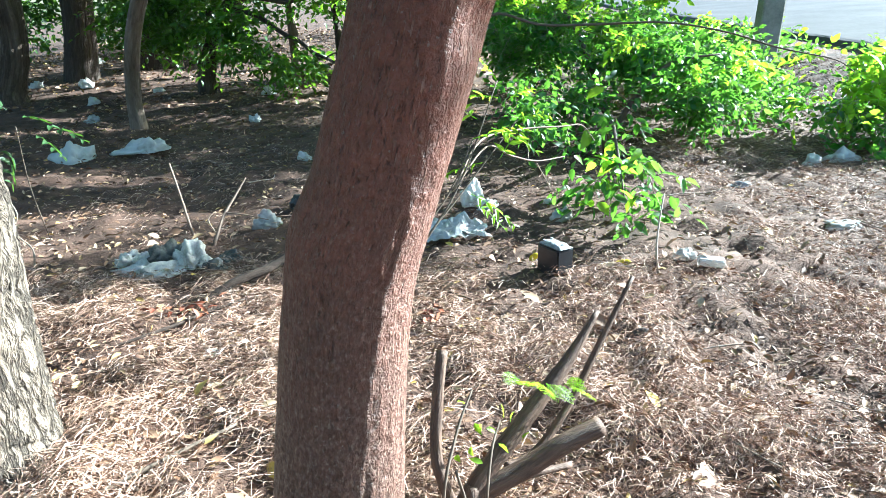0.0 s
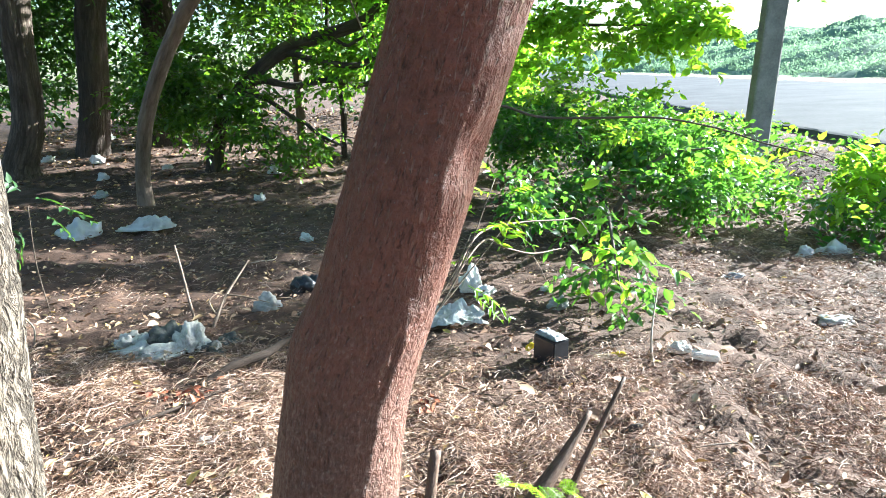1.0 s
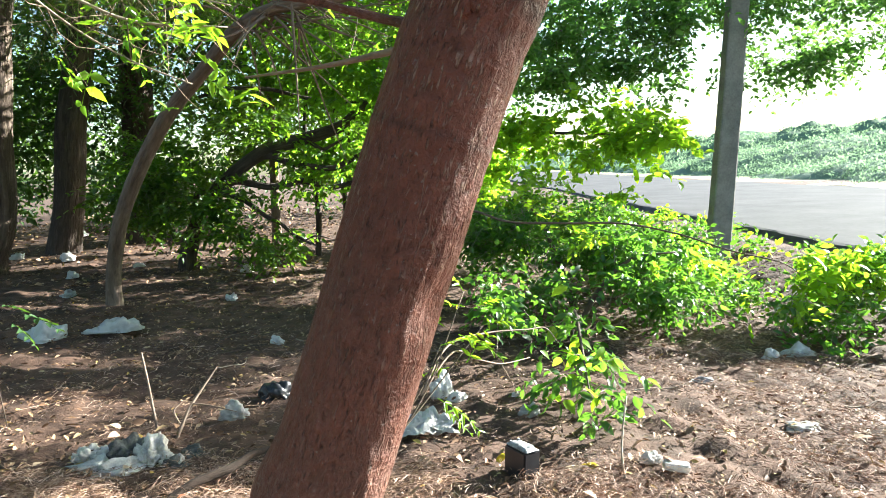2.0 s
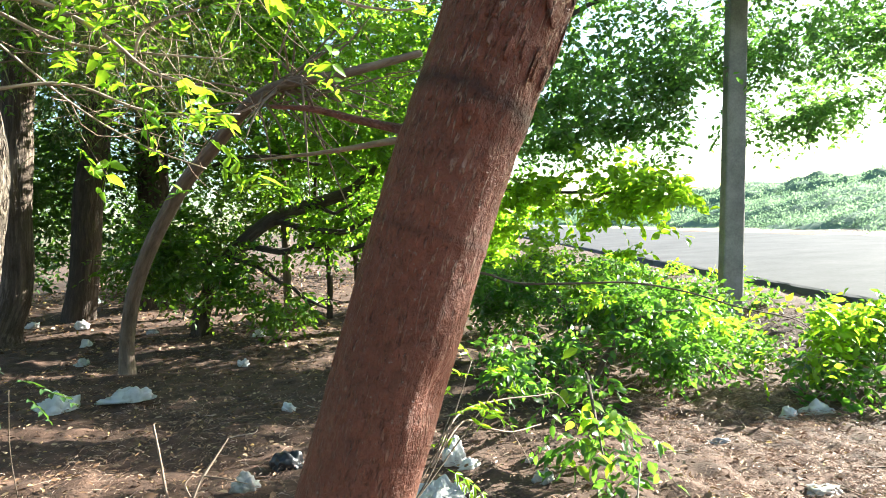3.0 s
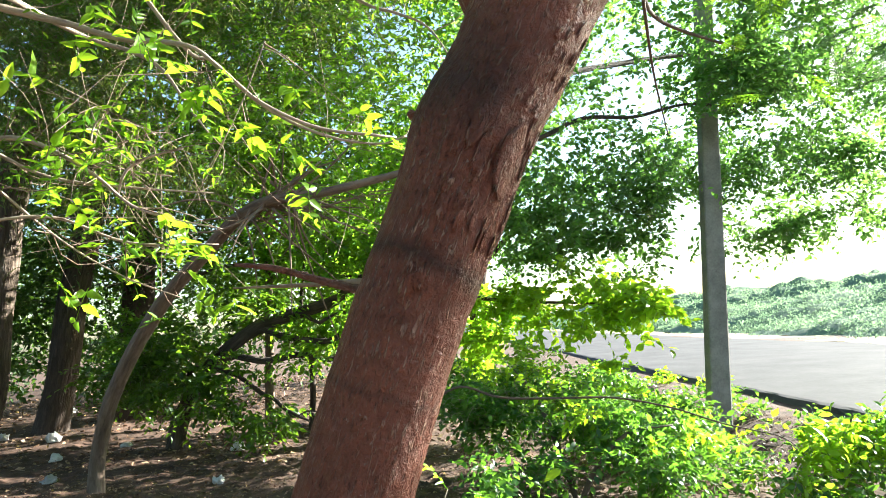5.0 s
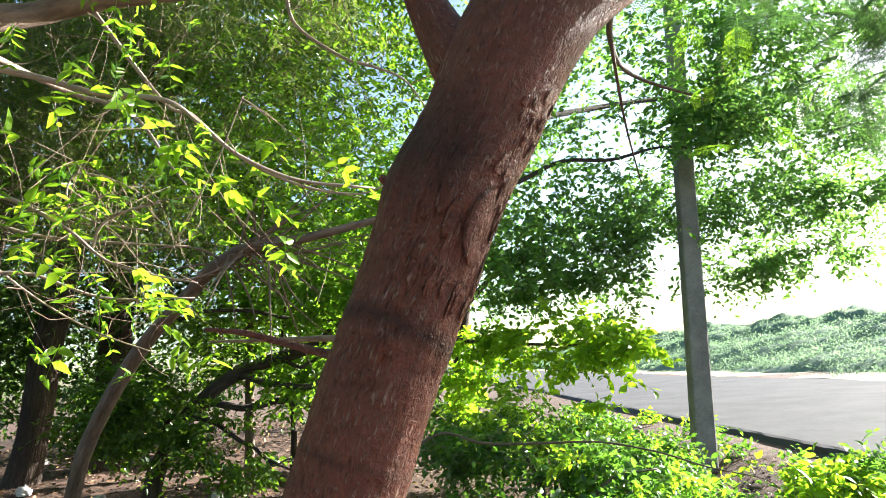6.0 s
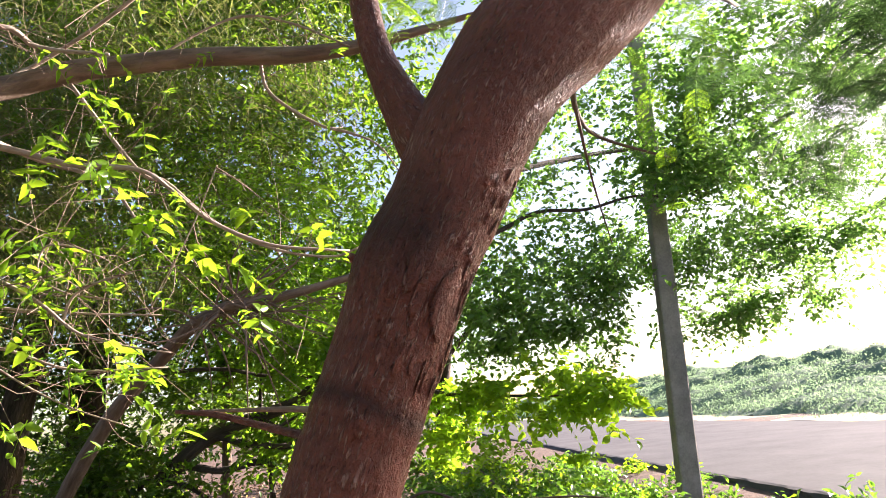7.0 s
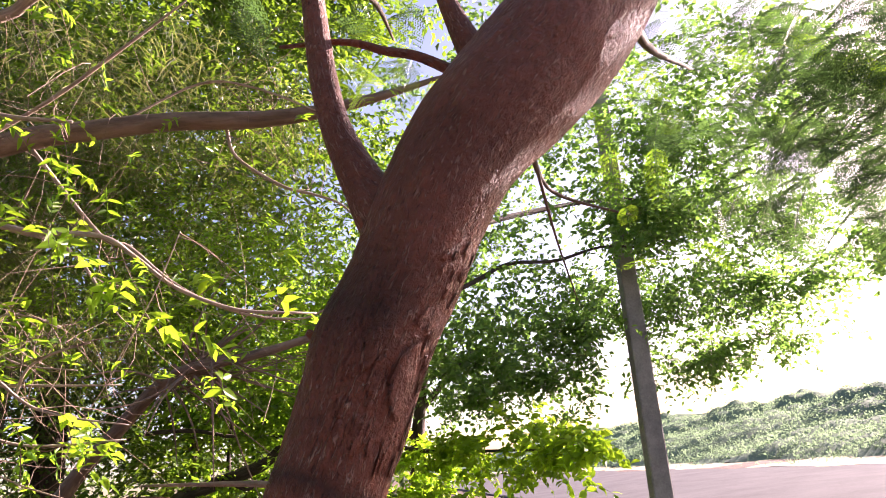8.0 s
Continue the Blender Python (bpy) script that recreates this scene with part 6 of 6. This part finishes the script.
# ---- litter ----
M_FILM_WHITE = film_mat("white_film", (0.64, 0.63, 0.61), 0.3)
M_FILM_CLEAR = film_mat("clear_film", (0.48, 0.47, 0.45), 0.4, 0.25)
M_CLOTH = mottled("grey_cloth", (0.3, 0.27, 0.24), (0.68, 0.64, 0.58), 9.0, 0.9, 0.5, 0.004)
M_CLOTH_DARK = mottled("dark_cloth", (0.03, 0.03, 0.028), (0.17, 0.165, 0.15), 9.0, 0.9, 0.5, 0.004)
M_BLACK = mottled("black_plastic", (0.006, 0.006, 0.008), (0.02, 0.02, 0.024), 12.0, 0.4, 0.15, 0.002, spec=0.5)
M_CRUST = mottled("grey_crust", (0.1, 0.1, 0.1), (0.4, 0.41, 0.42), 40.0, 0.8)
M_CARD = mottled("cardboard", (0.2, 0.15, 0.1), (0.4, 0.31, 0.2), 12.0, 0.9)
M_YELLOW = leaf_mat("yellow_leaf", (0.3, 0.25, 0.02), (0.5, 0.42, 0.03), (0.6, 0.5, 0.06), (0.7, 0.6, 0.05))
M_RED_LEAF = strand_mat("red_dry_leaf", [(0.0, (0.1, 0.025, 0.012)), (0.6, (0.22, 0.06, 0.03)), (1.0, (0.32, 0.12, 0.06))], 0.6)


def crumpled(name, x, y, sx, sy, h, mat, label, category, turn=0.0, seed=0.0, tail=0.0, group="", crease=1.0):
    """A crumpled bag or rag: a lumpy closed skin with sharp folds, flattened on the ground."""
    bm = bmesh.new()
    bmesh.ops.create_icosphere(bm, subdivisions=4, radius=1.0)
    for v in bm.verts:
        p = v.co.normalized()
        q = Vector((p.x * 1.4 + seed, p.y * 1.4, p.z * 1.4))
        n = noise.noise(q * 0.9) * 0.5 + noise.noise(q * 2.0) * 0.25
        fold = crease * (abs(noise.noise(q * 2.4)) * 0.34 + abs(noise.noise(q * 5.5)) * 0.09)
        out = 0.85 + 0.6 * n - fold
        z = max(p.z, -0.15) + 0.15
        v.co = Vector((p.x * out * sx * (1 + tail * max(0, -p.x) ** 2), p.y * out * sy, z * h * (0.75 + 0.8 * n - 0.9 * fold)))
    me = bpy.data.meshes.new(name)
    bm.to_mesh(me)
    bm.free()
    me.materials.append(mat)
    me.polygons.foreach_set("use_smooth", [True] * len(me.polygons))
    ob = new(name, me)
    ob.matrix_world = pose(x, y, float(ground_z(x, y)) + 0.002, 0, 0, turn)
    return tagged(ob, label, category, group)


BAGS = [
    ("plastic_bag", -3.05, 4.55, 0.2, 0.15, 0.16, M_FILM_WHITE, "crumpled white plastic bag in the shade", "bag", 20, 1.0, 0.3),
    ("plastic_bag", -2.53, 4.75, 0.21, 0.12, 0.15, M_FILM_WHITE, "crumpled pale blue plastic bag with a twisted end", "bag", 10, 2.3, 0.7),
    ("plastic_bag", 0.14, 3.0, 0.09, 0.09, 0.16, M_FILM_WHITE, "bluish plastic bag bunched up under the bush", "bag", 0, 3.7, 0.0),
    ("plastic_film", 0.22, 2.92, 0.08, 0.05, 0.06, M_FILM_WHITE, "small fold of white plastic under the bush", "plastic", 40, 9.7, 0.3),
    ("plastic_film", -1.0, 2.62, 0.09, 0.07, 0.1, M_FILM_CLEAR, "clear crumpled plastic film on the dark soil", "plastic", 0, 4.1, 0.0),
    ("paper_scrap", -2.36, 8.4, 0.11, 0.08, 0.14, M_FILM_WHITE, "small white paper scrap on shaded soil", "paper", 0, 5.2, 0.0),
    ("plastic_scrap", -1.12, 4.32, 0.07, 0.06, 0.08, M_FILM_WHITE, "small pale plastic scrap on shaded soil", "plastic", 0, 6.6, 0.0),
    ("rubbish_bag", -0.84, 3.0, 0.13, 0.1, 0.12, M_BLACK, "crumpled black rubbish bag on shaded soil", "bag", 0, 7.3, 0.0),
    ("plastic_bag", 2.92, 4.0, 0.14, 0.1, 0.1, M_FILM_WHITE, "white plastic bag at the edge of the weeds", "bag", 0, 8.2, 0.0),
    ("plastic_bag", 2.62, 3.85, 0.08, 0.07, 0.09, M_FILM_WHITE, "small white plastic bag at the edge of the weeds", "bag", 30, 9.1, 0.0),
    ("plastic_film", 1.95, 2.3, 0.12, 0.08, 0.03, M_FILM_CLEAR, "flat grey plastic film on the straw", "plastic", 15, 10.4, 0.0),
    ("paper_scrap", 0.58, 2.95, 0.035, 0.03, 0.03, M_FILM_WHITE, "tiny white paper scrap", "paper", 0, 11.0, 0.0),
    ("plastic_film", 0.6, 2.62, 0.07, 0.05, 0.08, M_FILM_CLEAR, "clear plastic scrap under the bush", "plastic", 0, 12.0, 0.0),
    ("paper_scrap", 1.84, 3.25, 0.09, 0.05, 0.04, M_CRUST, "pale paper scrap beside the bush", "paper", 0, 13.0, 0.0),
    ("paper_scrap", -5.2, 9.2, 0.14, 0.1, 0.16, M_FILM_WHITE, "white scrap of litter near the dark trunks", "paper", 0, 14.0, 0.0),
    ("paper_scrap", -4.0, 8.8, 0.1, 0.1, 0.12, M_FILM_WHITE, "white scrap of litter near the dark trunks", "paper", 0, 15.0, 0.0),
    ("paper_scrap", -6.3, 9.8, 0.15, 0.1, 0.14, M_FILM_WHITE, "white scrap of litter near the dark trunks", "paper", 0, 16.0, 0.0),
    ("paper_scrap", -4.6, 8.1, 0.1, 0.08, 0.09, M_FILM_WHITE, "small white scrap on the shaded grove floor", "paper", 50, 21.0, 0.0),
    ("paper_scrap", -7.4, 11.2, 0.2, 0.15, 0.16, M_FILM_WHITE, "pale rubbish lying under the far trees", "paper", 10, 22.0, 0.3),
    ("paper_scrap", -6.6, 12.4, 0.25, 0.18, 0.14, M_FILM_WHITE, "pale rubbish lying under the far trees", "paper", 70, 23.0, 0.2),
    ("paper_scrap", -2.1, 6.6, 0.08, 0.07, 0.1, M_FILM_WHITE, "small white plastic scrap in a streak of sun", "plastic", 0, 24.0, 0.0),
    ("paper_scrap", -4.1, 7.0, 0.11, 0.09, 0.08, M_FILM_CLEAR, "crumpled clear film on the shaded soil", "plastic", 0, 25.0, 0.2),
    ("plastic_film", 1.02, 1.9, 0.06, 0.05, 0.05, M_FILM_CLEAR, "bluish clear plastic scrap by the bush", "plastic", 0, 17.0, 0.0),
    ("plastic_scrap", -0.84, 1.17, 0.035, 0.025, 0.03, M_FILM_WHITE, "small blue-white scrap in the straw", "plastic", 30, 18.0, 0.0),
]
for b in BAGS:
    crumpled(*b)
# heap of grey rags, each piece its own
for i, (x, y, sx, sy, h) in enumerate([(-1.42, 1.98, 0.1, 0.06, 0.05), (-1.3, 1.93, 0.12, 0.05, 0.06), (-1.33, 2.07, 0.09, 0.08, 0.1), (-1.22, 2.08, 0.1, 0.07, 0.11), (-1.12, 2.02, 0.06, 0.05, 0.06), (-1.09, 1.98, 0.05, 0.05, 0.06), (-1.44, 2.1, 0.07, 0.06, 0.07), (-1.52, 2.08, 0.06, 0.06, 0.08), (-1.06, 2.14, 0.08, 0.05, 0.04)]):
    crumpled("rag", x, y, 1.3 * sx, 1.25 * sy, 1.0 * h, (M_CLOTH, M_CLOTH, M_CLOTH_DARK)[i % 3], "crumpled dirty grey rag in a heap on the straw", "rag", 37.0 * i, 20.0 + i, 0.2, "heap of rags", 1.35)


def flat_bag():
    n, k = 22, 16
    v = []
    for j in range(k):
        for i in range(n):
            u, w = i / (n - 1) - 0.5, j / (k - 1) - 0.5
            x = 0.02 + 0.3 * u * (1 - 0.15 * w) + 0.02 * math.sin(9 * w)
            y = 2.4 + 0.24 * w + 0.015 * math.sin(11 * u)
            if w < -0.35 and u > 0.1:
                y += 0.03
            h = 0.035 * (0.5 + noise.noise(Vector((u * 6, w * 6, 3)))) + 0.025 * abs(noise.noise(Vector((u * 14, w * 14, 7))))
            v.append((x, y, float(ground_z(x, y)) + 0.02 + h + 0.045 * (w + 0.5)))
    f = [(j * n + i, j * n + i + 1, (j + 1) * n + i + 1, (j + 1) * n + i) for j in range(k - 1) for i in range(n - 1)]
    ob = new("plastic_bag", mesh("plastic_bag", v, f, M_FILM_WHITE, smooth=False))
    m = ob.modifiers.new("skin", "SOLIDIFY")
    m.thickness = 0.003
    return tagged(ob, "flattened pale blue plastic carrier bag on the soil", "bag")


flat_bag()


def battery():
    t = thing("battery", "small black battery box with a dusty grey top", "battery", at=(0.44, 1.86, -0.1))
    bm = bmesh.new()
    bmesh.ops.create_cube(bm, size=1.0)
    bmesh.ops.scale(bm, vec=(0.09, 0.135, 0.13), verts=bm.verts)
    bmesh.ops.bevel(bm, geom=bm.edges[:], offset=0.006, segments=2, affect="EDGES")
    me = bpy.data.meshes.new("case")
    bm.to_mesh(me)
    bm.free()
    me.materials.append(M_BLACK)
    c = part("case", me, t)
    c.matrix_basis = pose(0, 0, 0.065, 0, 4, 32)
    v, f = [], []
    n = 12
    for j in range(n):
        for i in range(n):
            u, w = i / (n - 1) - 0.5, j / (n - 1) - 0.5
            edge = min(1.0, 6 * (0.5 - max(abs(u), abs(w))))
            v.append((u * 0.075, w * 0.14, 0.003 + edge * (0.006 + 0.012 * (0.5 + noise.noise(Vector((u * 9, w * 9, 1)))))))
    f = [(j * n + i, j * n + i + 1, (j + 1) * n + i + 1, (j + 1) * n + i) for j in range(n - 1) for i in range(n - 1)]
    top = part("top_crust", mesh("top_crust", v, f, M_CRUST), t, "dusty grey crust")
    top.matrix_basis = pose(0, 0, 0.065, 0, 4, 32) @ pose(0, 0, 0.065)
    for k in (-1, 1):
        bm = bmesh.new()
        bmesh.ops.create_cone(bm, cap_ends=True, segments=12, radius1=0.008, radius2=0.006, depth=0.014)
        me = bpy.data.meshes.new("terminal")
        bm.to_mesh(me)
        bm.free()
        me.materials.append(M_CRUST)
        part("terminal", me, t).matrix_basis = pose(0, 0, 0.065, 0, 4, 32) @ pose(k * 0.022, 0.05, 0.077)


battery()


def small_box():
    bm = bmesh.new()
    bmesh.ops.create_cube(bm, size=1.0)
    bmesh.ops.scale(bm, vec=(0.11, 0.05, 0.035), verts=bm.verts)
    bmesh.ops.bevel(bm, geom=bm.edges[:], offset=0.006, segments=2, affect="EDGES")
    me = bpy.data.meshes.new("plastic_box")
    bm.to_mesh(me)
    bm.free()
    me.materials.append(M_FILM_WHITE)
    ob = tagged(new("plastic_box", me), "small clear plastic box half sunk in litter", "box")
    ob.matrix_world = pose(1.1, 1.81, float(ground_z(1.1, 1.81)) + 0.02, 3, 5, -15)


small_box()


def flake(name, label, x, y, sx, sy, mat, turn, lift=0.02, tilt=8):
    n, k = 9, 5
    v = []
    for j in range(k):
        for i in range(n):
            u, w = i / (n - 1) - 0.5, j / (k - 1) - 0.5
            v.append((u * sx * (1 - 0.2 * abs(w)), w * sy * (1 - 0.6 * (2 * u) ** 4), 0.012 * math.sin(3 * u + w) + 0.004 * noise.noise(Vector((u * 8, w * 8, turn)))))
    f = [(j * n + i, j * n + i + 1, (j + 1) * n + i + 1, (j + 1) * n + i) for j in range(k - 1) for i in range(n - 1)]
    ob = tagged(new(name, mesh(name, v, f, mat)), label, name.replace("_", " "))
    ob.matrix_world = pose(x, y, float(ground_z(x, y)) + lift, tilt, 4, turn)
    m = ob.modifiers.new("skin", "SOLIDIFY")
    m.thickness = 0.002


flake("cardboard", "thin strip of brown cardboard on the soil", 0.7, 1.82, 0.17, 0.05, M_CARD, -28)
flake("yellow_leaf", "large fallen yellow leaf on the soil", 0.72, 1.83, 0.09, 0.035, M_YELLOW, -20, 0.03)
flake("yellow_leaf", "fallen yellow leaf beside the battery", 0.36, 1.95, 0.05, 0.03, M_YELLOW, 30, 0.03)
flake("bark_flake", "piece of grey bark in the straw", 0.62, 1.22, 0.08, 0.025, M_BARK_DARK, 10, 0.025)
RL = np.vstack([RNG.normal(size=(26, 2)) * (0.1, 0.05) + (-1.05, 1.5), RNG.normal(size=(22, 2)) * (0.06, 0.06) + (-0.1, 1.42)])
tagged(new("red_leaves", leaf_mesh("red_leaves", np.column_stack([RL, ground_z(RL[:, 0], RL[:, 1]) + 0.025]), RNG.normal(size=(48, 3)) * (1, 1, 0.3), RNG.normal(size=(48, 3)) * 0.4 + np.array([0, 0, 1.0]), 0.042, 0.45, LEAF, M_RED_LEAF)), "scatter of reddish dry leaves on the straw", "leaves", kind="stuff")

# drooping bare twigs where the thin tree forks
TT = []
for _ in range(34):
    o = np.array([-0.95, 4.02, 2.4]) + np.array([RNG.uniform(-0.25, 0.9), RNG.uniform(-0.1, 0.1), 0]) + np.array([0, 0, 0.02])
    d = unit(RNG.normal(size=3) * (1, 0.5, 0.5) + np.array([0.2, -0.2, -0.45]))
    L = RNG.uniform(0.25, 0.8)
    c = RNG.normal(size=3) * 0.25
    TT.append([o + d * L * q + c * L * q * q for q in np.linspace(0, 1, 5)])
put_under(new("twig_work", strips("twig_work", np.array(TT), RNG.uniform(0.002, 0.006, len(TT)), M_TWIG_BROWN)), thin_tree)["kind"] = "stuff"
